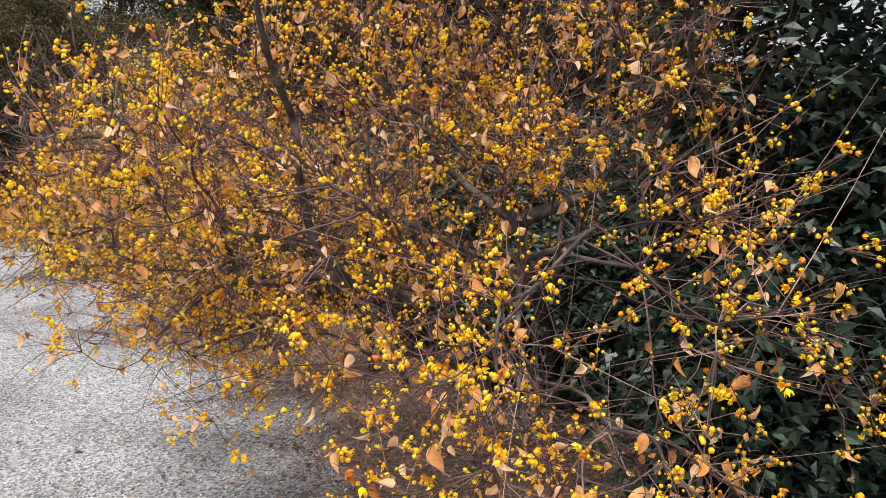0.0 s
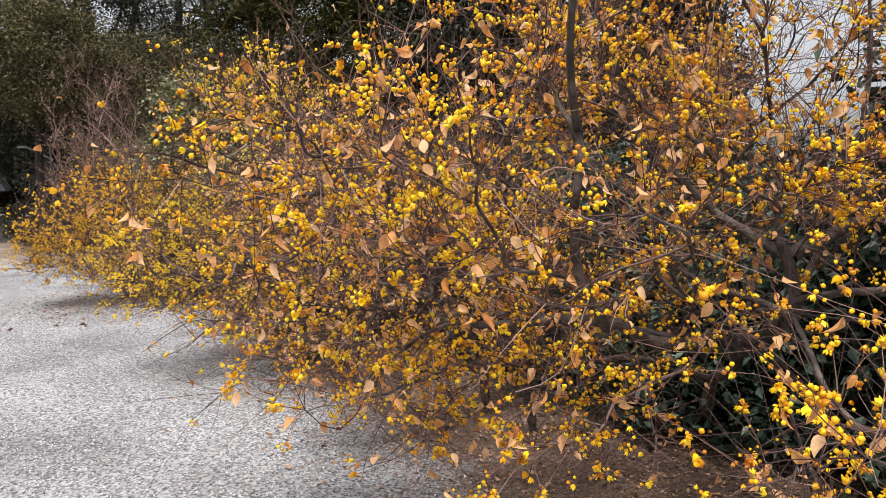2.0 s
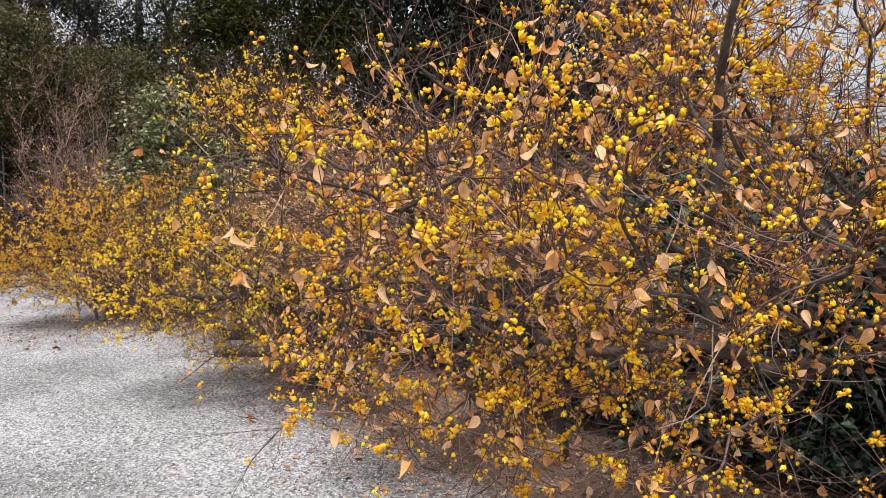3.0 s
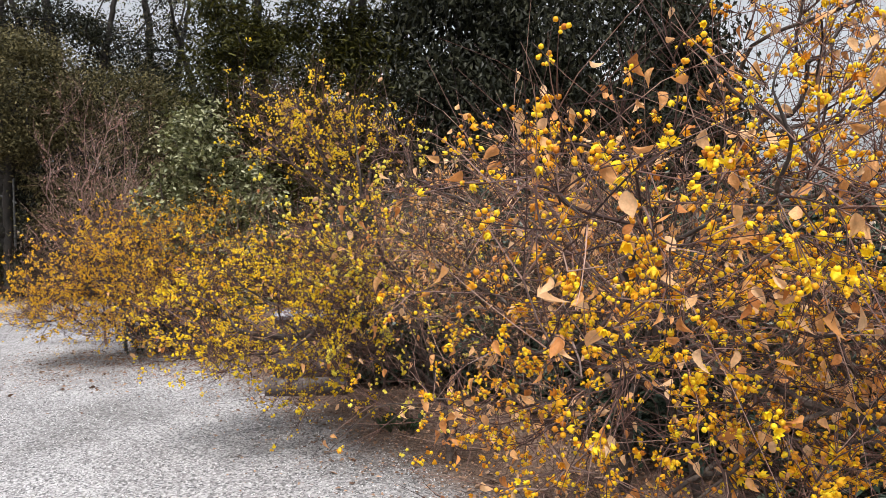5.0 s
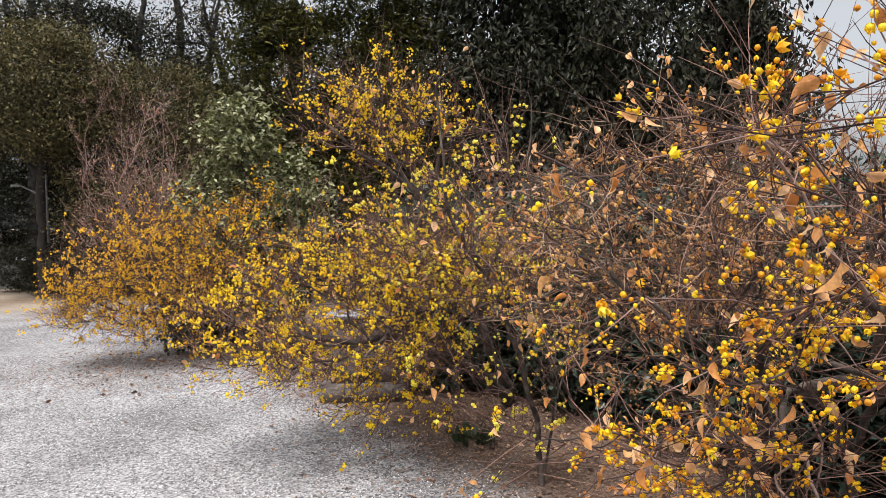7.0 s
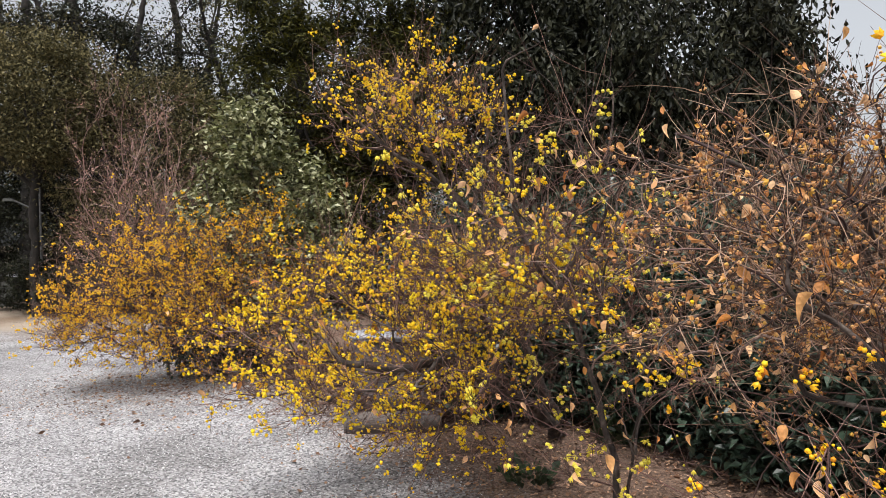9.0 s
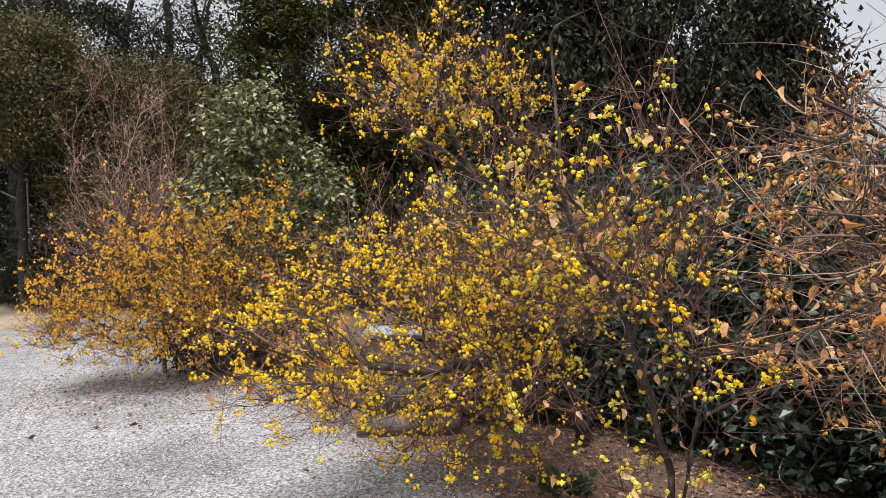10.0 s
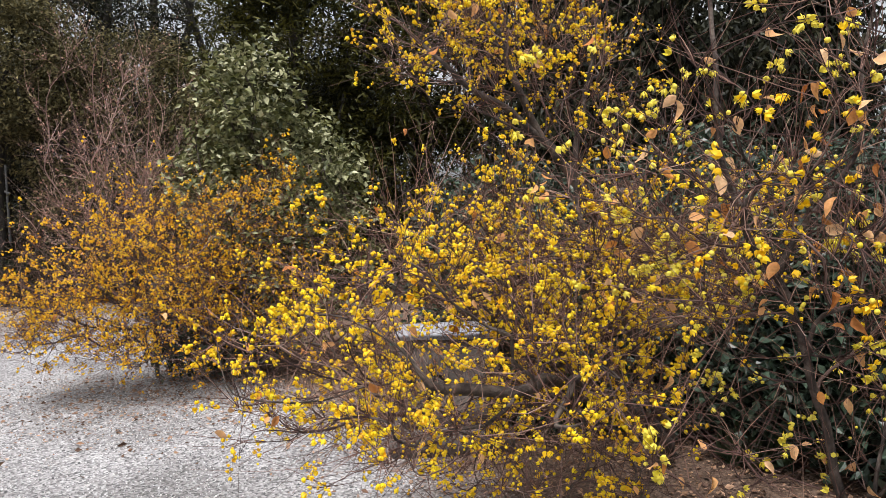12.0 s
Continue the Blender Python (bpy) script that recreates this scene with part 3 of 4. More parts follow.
# two conifers with yellow-green sprays
for x, y, r, h, s in [(2.0, 18.8, 1.45, 10.5, 1), (4.1, 18.2, 1.5, 11.0, 2)]:
    balls = [((x, y, 1.9), (r, r, 1.7), 3), ((x, y, 4.3), (r * 0.95, r * 0.95, 1.7), 3), ((x, y, 6.6), (r * 0.8, r * 0.8, 1.7), 2), ((x, y, 8.8), (r * 0.5, r * 0.5, 1.6), 1)]
    tree("conifer", "tall conifer with dark and yellow-green foliage", (x, y), balls, [[(x, y, 0), (x, y, 3), (x, y, 6), (x, y, h - 0.5)]], 330, 100, 0.3, SPRAY, (0.09, 0.18), CONIFER if s else DARKLEAF, 400 + s, 0.5, 0.6, 160, 0.2, group="conifers")

# a dead trunk, broken off
rg = np.random.default_rng(55)
snag = thing("dead_trunk", (3.25, 19.0, 0), "dark dead trunk broken off at the top", "tree")
P = np.array([(0.0, 0, 0), (-0.1, 0, 1.5), (-0.05, 0, 2.8), (0.1, 0, 4.4), (0.2, 0, 5.6), (0.26, 0, 6.05)])
v, f, thick = tubes(P, np.arange(6) - 1, 0.045, 0.25, 0.09, rg)
part_mesh("trunk", mesh_of("trunk", v, f, DARKBARK, True), snag)

# broad dark evergreen with drooping leaves
x, y = 8.3, 16.2
balls = [((x, y, 4.1), (3.0, 2.4, 3.2), 5), ((x - 1.5, y - 0.7, 2.7), (1.6, 1.4, 2.2), 2), ((x + 1.7, y - 0.5, 2.6), (1.5, 1.3, 2.1), 2), ((x - 2.5, y + 0.4, 4.6), (1.4, 1.3, 2.4), 2), ((x + 2.0, y - 0.2, 3.6), (1.2, 1.2, 2.2), 1.5)]
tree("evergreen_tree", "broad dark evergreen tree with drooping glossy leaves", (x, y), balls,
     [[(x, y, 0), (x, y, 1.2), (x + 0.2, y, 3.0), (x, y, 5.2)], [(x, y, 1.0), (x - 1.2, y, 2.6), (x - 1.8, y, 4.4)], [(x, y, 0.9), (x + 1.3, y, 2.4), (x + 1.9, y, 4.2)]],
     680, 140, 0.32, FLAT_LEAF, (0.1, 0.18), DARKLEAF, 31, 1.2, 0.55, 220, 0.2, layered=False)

# ---------------------------------------------------------------- hedge of glossy evergreens behind the shrubs
HEDGE = [(4.8, 2.3, 0.95, 0.95, 4.2, 1), (4.5, 3.45, 0.8, 0.75, 3.9, 8), (4.05, 3.05, 0.6, 0.55, 1.3, 15), (4.75, 4.5, 0.75, 0.7, 2.0, 16), (4.0, 5.5, 0.65, 0.6, 1.1, 17), (5.3, 4.4, 0.9, 0.95, 2.1, 2), (5.1, 5.6, 0.8, 0.95, 1.9, 3), (4.75, 7.1, 0.85, 0.95, 2.0, 4), (4.3, 8.6, 0.9, 0.95, 2.1, 5), (3.7, 10.1, 0.95, 0.9, 2.1, 6), (2.7, 11.3, 0.95, 0.85, 2.0, 7),
         (3.4, 8.4, 0.65, 0.6, 1.85, 9), (3.55, 7.4, 0.7, 0.65, 1.95, 19), (2.95, 9.4, 0.65, 0.5, 1.5, 10), (2.25, 9.85, 0.55, 0.4, 1.45, 18), (3.7, 6.4, 0.6, 0.6, 1.7, 11), (4.45, 5.7, 0.6, 0.6, 0.9, 12), (4.4, 4.75, 0.5, 0.5, 0.8, 13), (2.2, 10.3, 0.55, 0.5, 0.9, 14)]
for x, y, rx, ry, h, s in HEDGE:
    balls = [((x, y, h * 0.5), (rx, ry, h * 0.5), 3), ((x, y, h * 0.25), (rx * 1.05, ry * 1.05, h * 0.28), 1)]
    tree("evergreen_bush", "dense dark green bush with glossy oval leaves", (x, y), balls, [[(x, y, 0), (x + 0.05, y, h * 0.4), (x, y, h * 0.75)]], 700 if h > 3 else 420, 30, 0.13, SMALL_LEAF, (0.05, 0.095), GLOSSY, 500 + s, 0.1, 0.3, 110, 0.035, BARK, 0.004, "bush", "evergreen bushes")

x, y = 0.12, 12.75
tree("evergreen_bush", "low dark green growth among the shrub's stems", (x, y), [((x, y, 0.5), (0.65, 0.45, 0.5), 1)], [[(x, y, 0), (x, y, 0.5)]], 110, 26, 0.1, SMALL_LEAF, (0.05, 0.09), GLOSSY, 520, 0.1, 0.3, 40, 0.03, BARK, 0.004, "bush", "evergreen bushes")

# silvery green bush behind the last shrub
x, y = 0.55, 12.9
balls = [((x + 0.2, y, 1.75), (0.98, 0.75, 0.95), 4.5), ((x + 0.02, y - 0.3, 2.75), (0.4, 0.4, 0.55), 1.3), ((x + 0.3, y - 0.2, 1.2), (0.9, 0.7, 1.0), 2)]
tree("green_bush", "rounded green bush with silvery upturned leaves", (x, y), balls, [[(x, y, 0), (x, y, 1.0), (x + 0.1, y, 2.3)], [(x, y, 0.6), (x - 0.4, y, 1.6), (x - 0.5, y, 2.2)]],
     430, 26, 0.11, SMALL_LEAF, (0.052, 0.098), OLIVE, 61, -0.5, 0.4, 160, 0.04, BARK, 0.004, "bush")


# ---------------------------------------------------------------- bare tree with pinkish twigs
def bare_tree(name, label, limbs, balls, nodes, shoots, seed, twig, buds):
    rg = np.random.default_rng(seed)
    T = inside(balls, nodes, rg, 0.1)
    P, par, k, taper = grow(limbs, T, 0.55)
    root = np.array(limbs[0][0], float)
    ob = thing(name, root, label, "tree")
    v, f, thick = tubes(P, par, 0.0018, 0.4, 0.025, rg, alone=0.009)
    part_mesh("fine_branching", mesh_of("fine_branching", v - root, f, twig, True), ob, "thin pale branches", "stuff")
    for bv, bf in thick:
        part_mesh("branch", mesh_of("branch", bv - root, bf, twig, True), ob)
    v, f, line, d = twigs_from(P, par, k, shoots, (0.12, 0.4), rg, 0.5, 0.002)
    part_mesh("twig_growth", mesh_of("twig_growth", v - root, f, twig), ob, "fine reddish twigs", "stuff")
    p, own = along(line, buds, rg)
    part_mesh("withered_foliage", scattered("withered_foliage", SMALL_LEAF, p - root, turns(buds, rg), rg.uniform(0.014, 0.03, buds), PINKISH), ob, "withered pinkish leaf tips", "stuff")
    return ob


bare_tree("bare_tree", "leafless bush-like tree with pinkish grey twigs", [[(-0.7, 13.6, 0), (-0.75, 13.6, 0.8), (-0.9, 13.6, 1.8), (-1.2, 13.5, 3.3)], [(-0.75, 13.6, 0.7), (-0.5, 13.4, 1.8), (-0.35, 12.9, 2.7), (-0.45, 12.75, 3.4)],
          [(-0.74, 13.6, 0.6), (-1.1, 13.4, 1.5), (-1.45, 13.2, 2.3)]],
          [((-0.8, 13.4, 1.9), (0.6, 0.6, 0.8), 4), ((-0.9, 13.3, 1.5), (0.65, 0.5, 0.5), 3), ((-0.95, 13.4, 2.8), (0.55, 0.5, 0.7), 1.5), ((-0.35, 13.7, 2.5), (0.5, 0.4, 0.9), 2.0)], 270, 1300, 71, TWIG_PINK, 2000)

# ---------------------------------------------------------------- wintersweet shrubs
# the large one beside the walker
shrub("wintersweet", "large spreading shrub with yellow blossoms and dry peach leaves",
      [[(3.8, 5.2, -0.03), (3.6, 4.7, 0.5), (3.2, 3.8, 0.95), (2.93, 3.3, 1.14), (2.92, 3.31, 1.35), (2.78, 3.5, 1.48), (2.5, 3.6, 1.75), (2.35, 3.6, 2.2)],
       [(2.92, 3.31, 1.35), (3.34, 3.42, 1.44), (3.6, 3.45, 1.6), (3.75, 3.4, 2.1)],
       [(3.34, 3.42, 1.44), (3.38, 3.5, 1.75), (3.42, 3.55, 2.5)],
       [(2.93, 3.3, 1.14), (2.66, 3.52, 1.26), (2.3, 3.6, 1.42), (1.95, 3.61, 1.61), (1.57, 3.55, 1.84), (1.3, 3.5, 1.98)],
       [(3.2, 3.8, 0.95), (2.6, 3.5, 1.05), (2.25, 3.35, 1.12), (1.85, 3.6, 1.15), (1.8, 4.05, 1.15), (1.55, 4.4, 1.25)],
       [(2.6, 3.5, 1.05), (2.1, 3.65, 1.2), (1.8, 3.67, 1.14), (1.45, 3.8, 0.9)],
       [(2.25, 3.35, 1.12), (2.1, 3.25, 1.32), (2.01, 3.13, 1.77), (1.92, 2.92, 2.1), (1.85, 2.8, 2.5)],
       [(2.93, 3.3, 1.14), (2.75, 2.95, 0.95), (2.74, 2.74, 0.88), (2.79, 2.4, 0.93), (2.78, 2.2, 0.75)],
       [(2.92, 3.31, 1.2), (2.9, 2.7, 1.35), (2.75, 2.2, 1.4), (2.9, 1.95, 1.2)],
       [(2.9, 5.6, -0.03), (2.8, 5.5, 0.5), (2.2, 5.1, 0.95), (1.7, 4.7, 1.1)],
       [(2.8, 5.5, 0.5), (2.5, 4.9, 1.4), (2.2, 4.4, 2.1)],
       [(3.6, 4.7, 0.5), (2.9, 4.55, 0.72), (2.2, 4.35, 0.8), (1.6, 4.15, 0.75)]],
      [((2.2, 3.75, 1.5), (1.3, 0.95, 0.62), 5.2), ((1.95, 4.3, 0.95), (0.75, 0.9, 0.4), 1.25), ((1.2, 4.55, 1.0), (0.35, 0.38, 0.26), 0.6), ((2.45, 3.2, 0.6), (0.6, 0.6, 0.32), 0.75), ((2.9, 4.0, 2.2), (1.0, 1.0, 0.66), 3.4), ((3.25, 3.3, 2.0), (0.55, 0.5, 0.75), 1.7), ((2.95, 2.45, 1.1), (0.8, 0.6, 0.55), 1.3)],
      2250, 8600, 21000, GOLD, 2900, 81, bloom_size=(0.009, 0.022), span=(0.1, 0.36), single=290, single_leaves=290, front=(1.4, 3.0, 1.5), leaf_size=(0.02, 0.056), clump=6, lift=0.1, stem=0.028, bud_share=0.58,
      girth=(1.25, 1.0, 0.6, 0.5, 0.95, 0.5, 0.75, 0.22, 0.3, 0.9, 0.5, 0.8))

# the dry one beside it, mostly bare
shrub("wintersweet", "tangled brown shrub, nearly bare, with dry peach leaves",
      [[(2.75, 6.1, -0.03), (2.65, 5.9, 0.6), (2.3, 5.55, 1.25), (1.85, 5.4, 1.55), (1.5, 5.37, 1.73), (1.2, 5.4, 1.85)], [(2.3, 5.55, 1.25), (2.2, 5.4, 1.7), (2.0, 5.3, 2.0)], [(2.65, 5.9, 0.6), (2.8, 5.7, 1.4), (2.75, 5.5, 2.0)],
       [(2.65, 5.9, 0.6), (2.2, 5.5, 0.9), (1.7, 5.1, 1.15), (1.3, 4.9, 1.35)]],
      [((1.78, 5.4, 1.58), (0.6, 0.55, 0.34), 4.2), ((2.5, 5.5, 1.5), (0.7, 0.7, 0.4), 3), ((1.8, 5.4, 1.1), (0.5, 0.55, 0.35), 1.0), ((2.5, 5.9, 1.3), (0.5, 0.5, 0.45), 1.0)],
      1400, 4800, 4800, RUST, 560, 82, span=(0.07, 0.2), twig=TWIG_DRY, bud_share=0.35, single_leaves=120, leaf_size=(0.018, 0.046), bloom_size=(0.008, 0.018), front=(1.3, 5.0, 1.6), lift=0.0, stem=0.015, spray=(0.17, 0.06), girth=(1.3, 0.6, 0.8, 0.6))

# slim young one with lemon blossoms
shrub("young_wintersweet", "slim young shrub with lemon-yellow blossoms and pale leaves",
      [[(1.94, 6.98, -0.03), (1.9, 6.97, 0.4), (1.76, 6.96, 0.85), (1.6, 6.95, 1.28), (1.37, 6.9, 1.62), (1.34, 6.9, 1.9), (1.3, 6.85, 2.4)], [(1.6, 6.95, 1.28), (1.78, 6.8, 1.7), (1.8, 6.75, 2.3)], [(1.95, 6.98, 0.0), (2.15, 7.0, 0.8), (2.2, 7.05, 1.6)]],
      [((1.5, 6.85, 1.5), (0.45, 0.45, 0.7), 4), ((1.75, 6.8, 0.95), (0.55, 0.5, 0.6), 3)],
      420, 1700, 900, LIME, 150, 83, bud_share=0.3, bloom_size=(0.018, 0.027), single=160, single_leaves=100, front=(1.2, 6.3, 1.3), clump=3, most=0.024, leaf_size=(0.035, 0.065), power=0.34, stem=0.02, girth=(1, 0.6, 0.5), tuft=0.014)

# the one that leans over the stone
shrub("wintersweet", "leaning shrub thick with bright yellow blossoms",
      [[(2.6, 8.9, -0.05), (2.2, 8.55, 0.3), (1.8, 8.2, 0.55), (1.42, 7.9, 0.75), (1.05, 7.6, 0.84), (0.6, 7.5, 0.9)],
       [(2.5, 8.8, 0.1), (2.2, 8.6, 0.7), (1.95, 8.5, 1.3), (1.7, 8.45, 1.65), (1.42, 8.45, 2.05), (1.2, 8.42, 2.7)],
       [(1.8, 8.2, 0.55), (1.65, 8.1, 1.0), (1.4, 7.8, 1.35), (1.3, 7.7, 1.7)],
       [(1.7, 8.45, 1.65), (1.8, 8.45, 2.15), (1.92, 8.4, 2.6)],
       [(1.5, 8.45, 1.9), (1.1, 8.45, 2.15), (0.85, 8.5, 2.42)],
       [(1.42, 7.9, 0.75), (1.1, 7.4, 0.9), (0.9, 7.2, 0.8)]],
      [((0.93, 7.9, 1.0), (0.85, 0.85, 0.6), 5), ((1.2, 8.0, 0.5), (0.6, 0.6, 0.34), 1.5), ((1.65, 8.0, 1.28), (0.95, 0.8, 0.33), 2.6), ((1.4, 8.45, 2.3), (0.7, 0.5, 0.32), 1.7)],
      1800, 7600, 14500, YELLOW, 130, 84, single=290, single_leaves=60, front=(0.5, 7.2, 1.2), clump=5, bud_share=0.5, spray=(0.17, 0.065), stem=0.05, most=0.05, girth=(1.1, 0.8, 0.5, 0.4, 0.4, 0.5))

# the last one, low and wide
shrub("wintersweet", "low wide shrub with orange-yellow blossoms and drooping twigs",
      [[(-0.3, 13.2, -0.03), (-0.35, 13.0, 0.5), (-0.6, 12.6, 0.9), (-1.0, 12.2, 1.1)], [(0.15, 12.7, -0.03), (0.15, 12.6, 0.6), (0.3, 12.3, 1.1), (0.3, 12.0, 1.5)],
       [(-0.35, 13.0, 0.5), (-0.2, 12.4, 1.0), (-0.2, 12.0, 1.5)], [(-0.35, 13.0, 0.5), (-0.9, 12.4, 0.6), (-1.5, 12.0, 0.5)]],
      [((-0.45, 12.4, 1.0), (1.05, 0.95, 0.72), 5.5), ((0.35, 12.2, 1.15), (0.75, 0.8, 0.75), 3), ((-0.8, 12.1, 0.72), (0.75, 0.7, 0.34), 2.3), ((0.1, 12.5, 0.5), (0.9, 0.6, 0.45), 2)],
      2100, 9000, 21000, AMBER, 60, 85, clump=4, floor=0.2)


# ---------------------------------------------------------------- carved stone under the leaning shrub
def stone_marker(x, y, turn):
    ob = thing("stone_marker", (x, y, 0), "weathered grey stone block with a pale top", "stone")
    ob.rotation_euler = (0, 0, radians(turn))

    def slab(name, w, d, z0, z1, material, label, lean):
        bm = bmesh.new()
        box(bm, -w / 2, w / 2, -d / 2, d / 2, z0, z1, 0.02)
        bmesh.ops.subdivide_edges(bm, edges=[e for e in bm.edges if e.calc_length() > 0.15], cuts=4, use_grid_fill=True)
        for v in bm.verts:
            v.co += noise.noise_vector(v.co * 5) * 0.008 + Vector((0, lean * (v.co.z - z0), 0))
        part(name, bm, material, ob, label, True)

    slab("base", 0.78, 0.42, -0.02, 0.16, STONE, "low rough base stone", 0)
    slab("body", 0.62, 0.28, 0.165, 0.72, STONE, "upright grey block", 0.03)
    slab("cap", 0.66, 0.34, 0.725, 0.79, PALESTONE, "pale bluish top", 0)
    return ob


stone_marker(1.42, 9.62, -18)


# ---------------------------------------------------------------- low plants at the foot of the shrubs
def tuft(x, y, r, h, blades, seed):
    rg = np.random.default_rng(seed)
    ob = thing("low_plant", (x, y, 0), "low dark green plant growing at a shrub's foot", "plant", "low plants")
    a = rg.uniform(0, 2 * math.pi, blades)
    q = rg.random(blades) ** 0.5 * r * 0.5
    p = np.stack([np.cos(a) * q, np.sin(a) * q, rg.random(blades) * h * 0.5], axis=1)
    d = np.stack([np.cos(a) * 0.8, np.sin(a) * 0.8, 0.9 + 0 * a], axis=1) + rg.normal(size=(blades, 3)) * 0.3
    part_mesh("foliage", scattered("foliage", SMALL_LEAF, p, frames_along(d, rg), rg.uniform(0.06, 0.13, blades) * (h / 0.2), GRASS), ob)
    return ob


tuft(1.85, 7.9, 0.34, 0.16, 70, 1)
tuft(2.9, 8.55, 0.34, 0.26, 110, 3)

# ---------------------------------------------------------------- far end of the gravel
wall = thing("low_wall", (-6.2, 25.0, 0), "low grey wall with a pale cap", "wall", kind="structure")
bm = bmesh.new()
box(bm, -3.0, 1.9, -0.12, 0.12, 0, 0.72)
part("face", bm, WALLGREY, wall)
bm = bmesh.new()
box(bm, -3.05, 1.95, -0.17, 0.17, 0.724, 0.79, 0.012)
part("cap", bm, PALESTONE, wall, "pale coping")

lamp = thing("street_lamp", (-3.85, 25.7, 0), "thin grey lamp pole with a slanting arm", "lamp post")
bm = bmesh.new()
bmesh.ops.create_cone(bm, cap_ends=True, segments=12, radius1=0.035, radius2=0.025, depth=3.0, matrix=Matrix.Translation((0, 0, 1.5)))
part("pole", bm, POLE, lamp)
bm = bmesh.new()
bmesh.ops.create_cone(bm, cap_ends=True, segments=10, radius1=0.03, radius2=0.025, depth=0.8, matrix=Matrix.Translation((-0.3, 0, 2.5)) @ Matrix.Rotation(radians(-62), 4, "Y"))
part("arm", bm, POLE, lamp)
bm = bmesh.new()
box(bm, -0.85, -0.6, -0.06, 0.06, 2.64, 2.71, 0.015)
part("lamp_head", bm, WALLGREY, lamp, "grey lamp head")


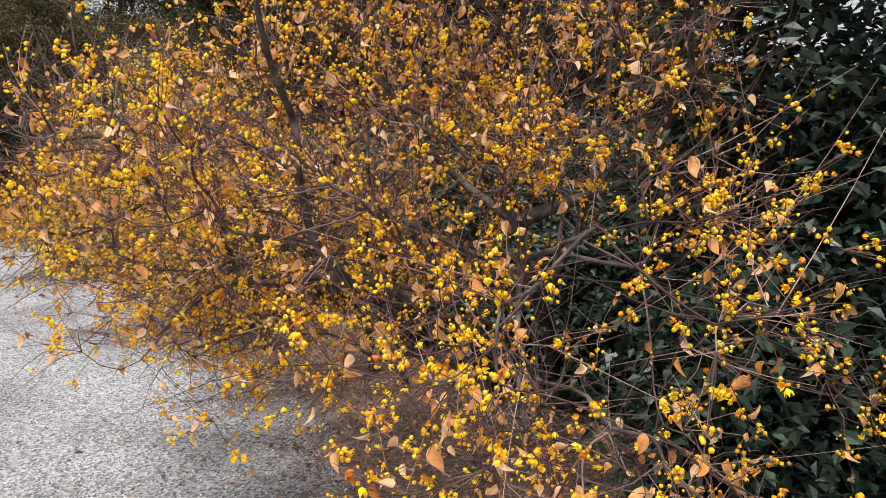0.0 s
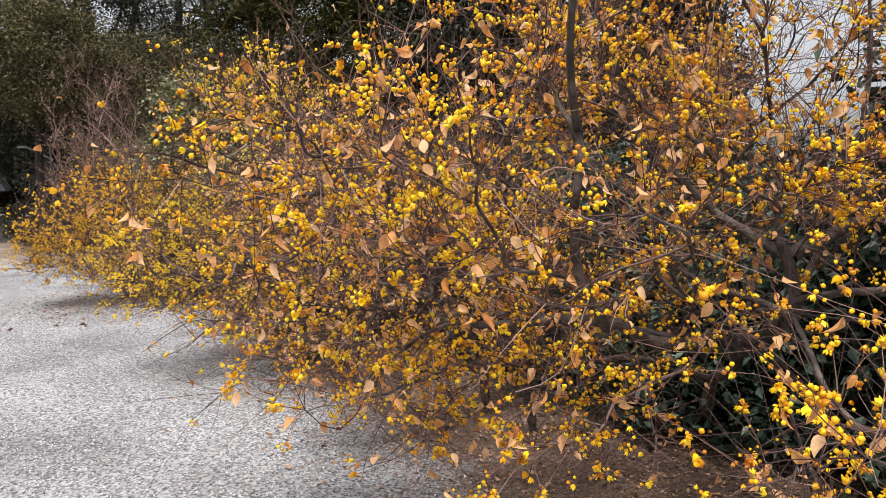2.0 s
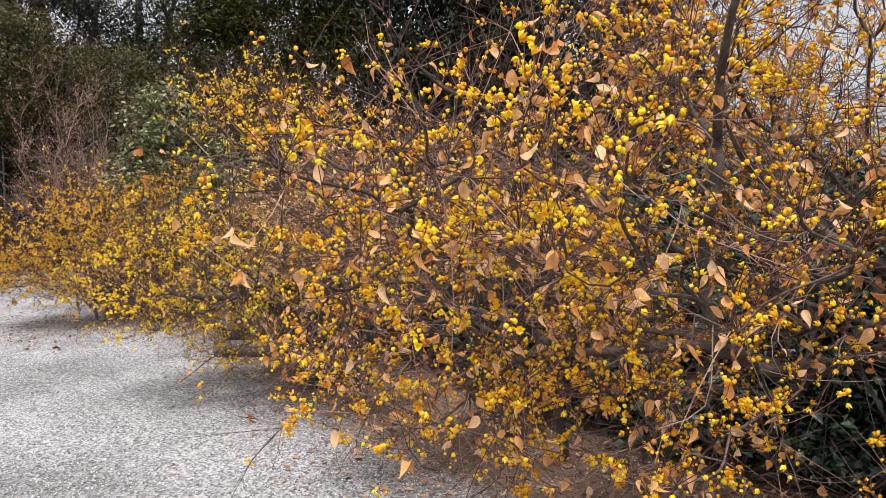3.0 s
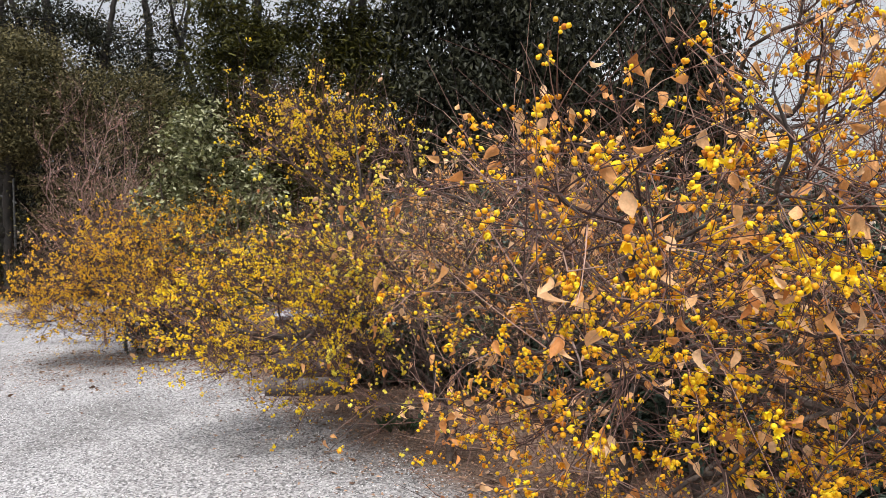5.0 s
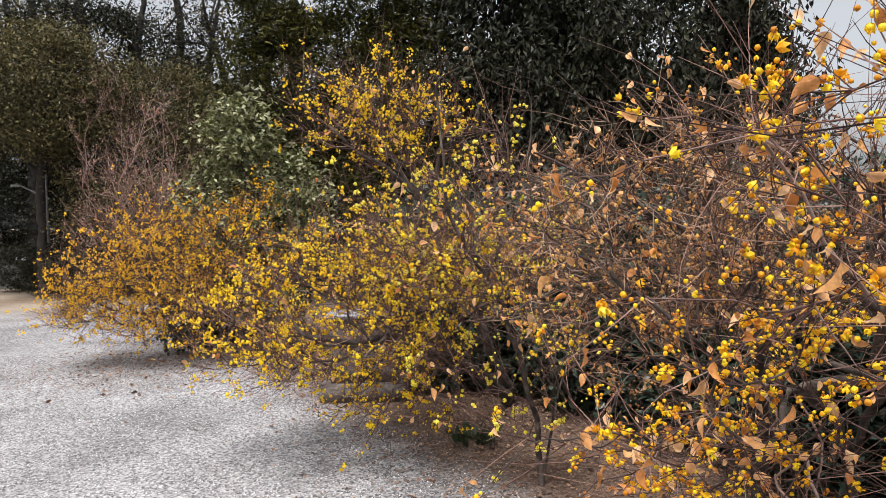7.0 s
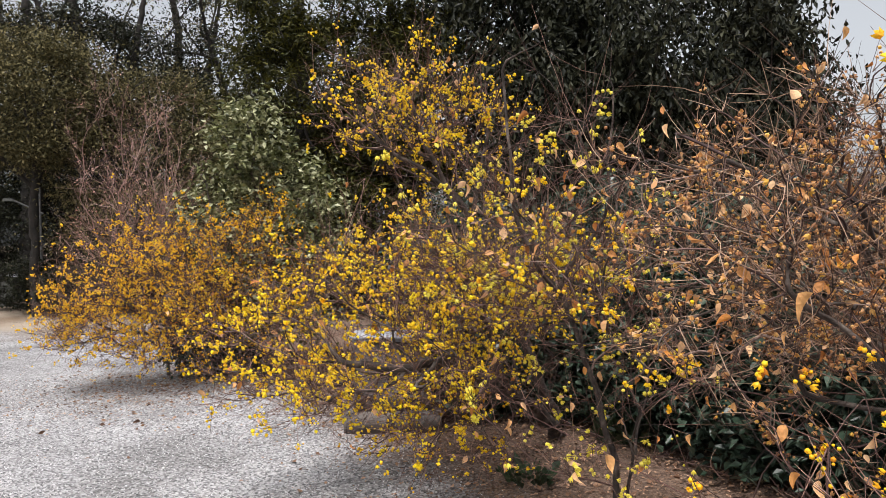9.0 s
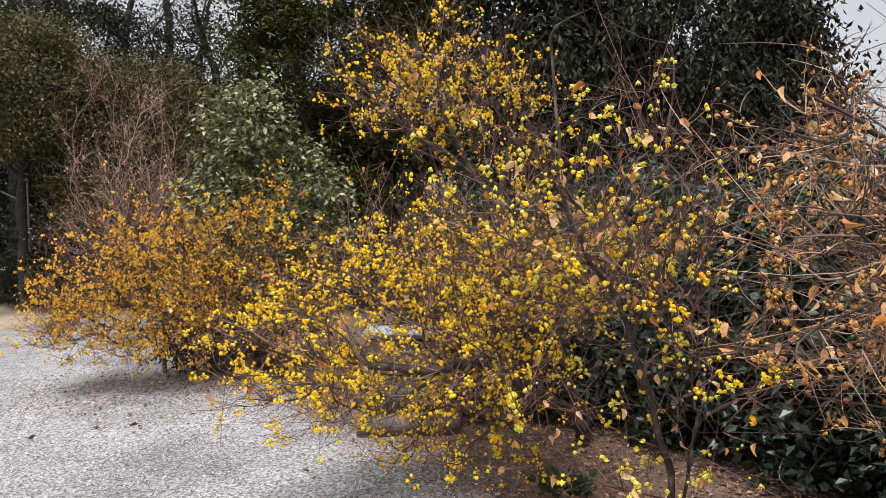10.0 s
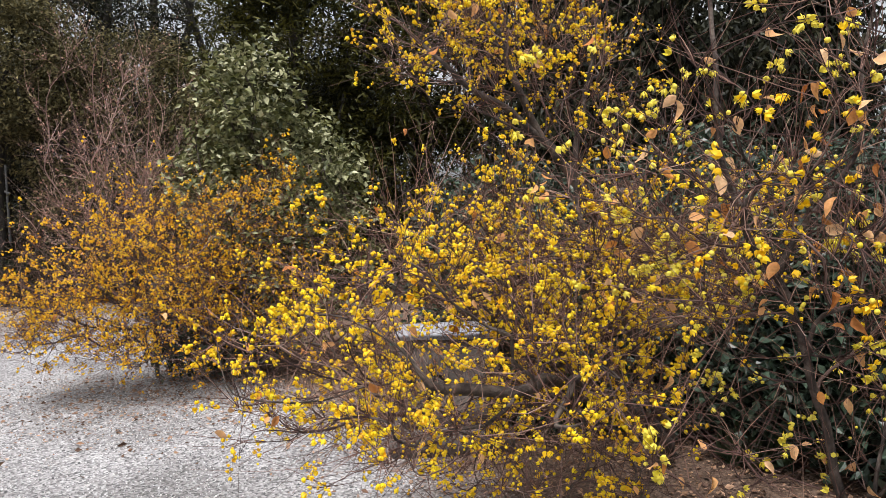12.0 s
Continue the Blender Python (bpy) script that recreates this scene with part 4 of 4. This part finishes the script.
def pavilion(x, y):
    """A small timber hut with a tiled hip roof, at the end of the path."""
    ob = thing("pavilion", (x, y, 0), "small dark timber hut with a grey tiled roof", "hut")
    bm = bmesh.new()
    box(bm, -1.1, 1.1, -1.0, 1.0, 0, 1.8)
    part("wall", bm, DARKWOOD, ob)
    for px in (-1.2, 1.2):
        for py in (-1.1, 1.1):
            bm = bmesh.new()
            box(bm, px - 0.06, px + 0.06, py - 0.06, py + 0.06, 0, 1.74, 0.01)
            part("post", bm, DARKWOOD, ob)
    bm = bmesh.new()
    lo = [bm.verts.new(p) for p in ((-1.6, -1.5, 1.4), (1.6, -1.5, 1.4), (1.6, 1.5, 1.4), (-1.6, 1.5, 1.4))]
    hi = [bm.verts.new(p) for p in ((-0.9, -0.5, 3.05), (0.9, -0.5, 3.05), (0.9, 0.5, 3.05), (-0.9, 0.5, 3.05))]
    bm.faces.new(lo[::-1])
    bm.faces.new(hi)
    for i in range(4):
        bm.faces.new((lo[i], lo[(i + 1) % 4], hi[(i + 1) % 4], hi[i]))
    roof = part("roof", bm, WALLGREY, ob, "grey tiled hip roof")
    bm = bmesh.new()
    box(bm, -0.15, 0.15, -0.01, 0.012, -0.11, 0.11, 0.008)
    tile = bpy.data.meshes.new("tile")
    bm.to_mesh(tile)
    bm.free()
    tile.materials.append(TILE)
    slope = math.atan2(1.65, 1.0)
    for side, run in (("south", 1), ("east", 0)):
        for r in range(8):
            f = (r + 0.5) / 8
            half = 1.6 - 0.7 * f if run else 1.5 - 1.0 * f
            cols = int(2 * half / 0.31)
            for c in range(cols):
                u = (c - (cols - 1) / 2) * 0.31
                if run:
                    o = part_mesh("tile", tile, roof)
                    o.matrix_basis = pose(u, -1.5 + f - 0.02, 1.4 + 1.65 * f + 0.02) @ Matrix.Rotation(slope - math.pi / 2 + 0.06, 4, "X")
                else:
                    o = part_mesh("tile", tile, roof)
                    o.matrix_basis = pose(1.6 - 0.7 * f + 0.02, u, 1.4 + 1.65 * f + 0.02, 0, 0, 90) @ Matrix.Rotation(math.atan2(1.65, 0.7) - math.pi / 2 + 0.06, 4, "X")
    for px in (-0.9, 0.9):
        bm = bmesh.new()
        box(bm, px - 0.06, px + 0.06, -0.56, 0.56, 3.0, 3.22, 0.02)
        part("ridge_end", bm, PALESTONE, ob, "pale ridge end")
    bm = bmesh.new()
    box(bm, -0.95, 0.95, -0.09, 0.09, 3.05, 3.2, 0.03)
    part("ridge", bm, TILE, ob)
    return ob


pavilion(-7.15, 27.0)

# clipped hedge along the far edge
for i, (x, y) in enumerate([(-4.0, 23.9), (-3.2, 22.6), (-2.4, 21.2)]):
    tree("clipped_hedge", "clipped dark hedge bush with small leaves", (x, y), [((x, y, 0.6), (0.75, 0.6, 0.6), 1)], [[(x, y, 0), (x, y, 0.5)]], 130, 40, 0.13, FLAT_LEAF, (0.05, 0.09), DARKLEAF, 700 + i, 0, 0.6, 40, 0.03, category="hedge", group="clipped hedge bushes")

# overhead cables between two poles, far off beyond the shrubs
line = thing("utility_line", (8.0, 31.0, 0), "two thin black overhead cables between grey poles", "power line")
for dx, dy in ((0.0, 0.0), (22.0, -23.0)):
    bm = bmesh.new()
    bmesh.ops.create_cone(bm, cap_ends=True, segments=14, radius1=0.13, radius2=0.09, depth=6.6, matrix=Matrix.Translation((dx, dy, 3.3)))
    part("pole", bm, POLE, line)
for top in (6.0, 5.6):
    P = np.array([(22.0 * u, -23.0 * u, top - 0.9 * (1 - (2 * u - 1) ** 2)) for u in np.linspace(0, 1, 25)])
    v, f, thick = tubes(P, np.arange(25) - 1, 0.014, 0.0, 0.014, np.random.default_rng(5), 0.0)
    part_mesh("cable", mesh_of("cable", v, f, DARKWOOD), line)

# thin stake in the gravel beside the last shrub
stake = thing("garden_stake", (-0.42, 12.95, 0), "thin weathered wooden stake standing in the gravel", "stake")
bm = bmesh.new()
bmesh.ops.create_cone(bm, cap_ends=True, segments=10, radius1=0.022, radius2=0.019, depth=0.95, matrix=Matrix.Translation((0, 0, 0.45)) @ Matrix.Rotation(radians(2), 4, "X"))
part("post", bm, STONE, stake, "grey weathered wood", True)
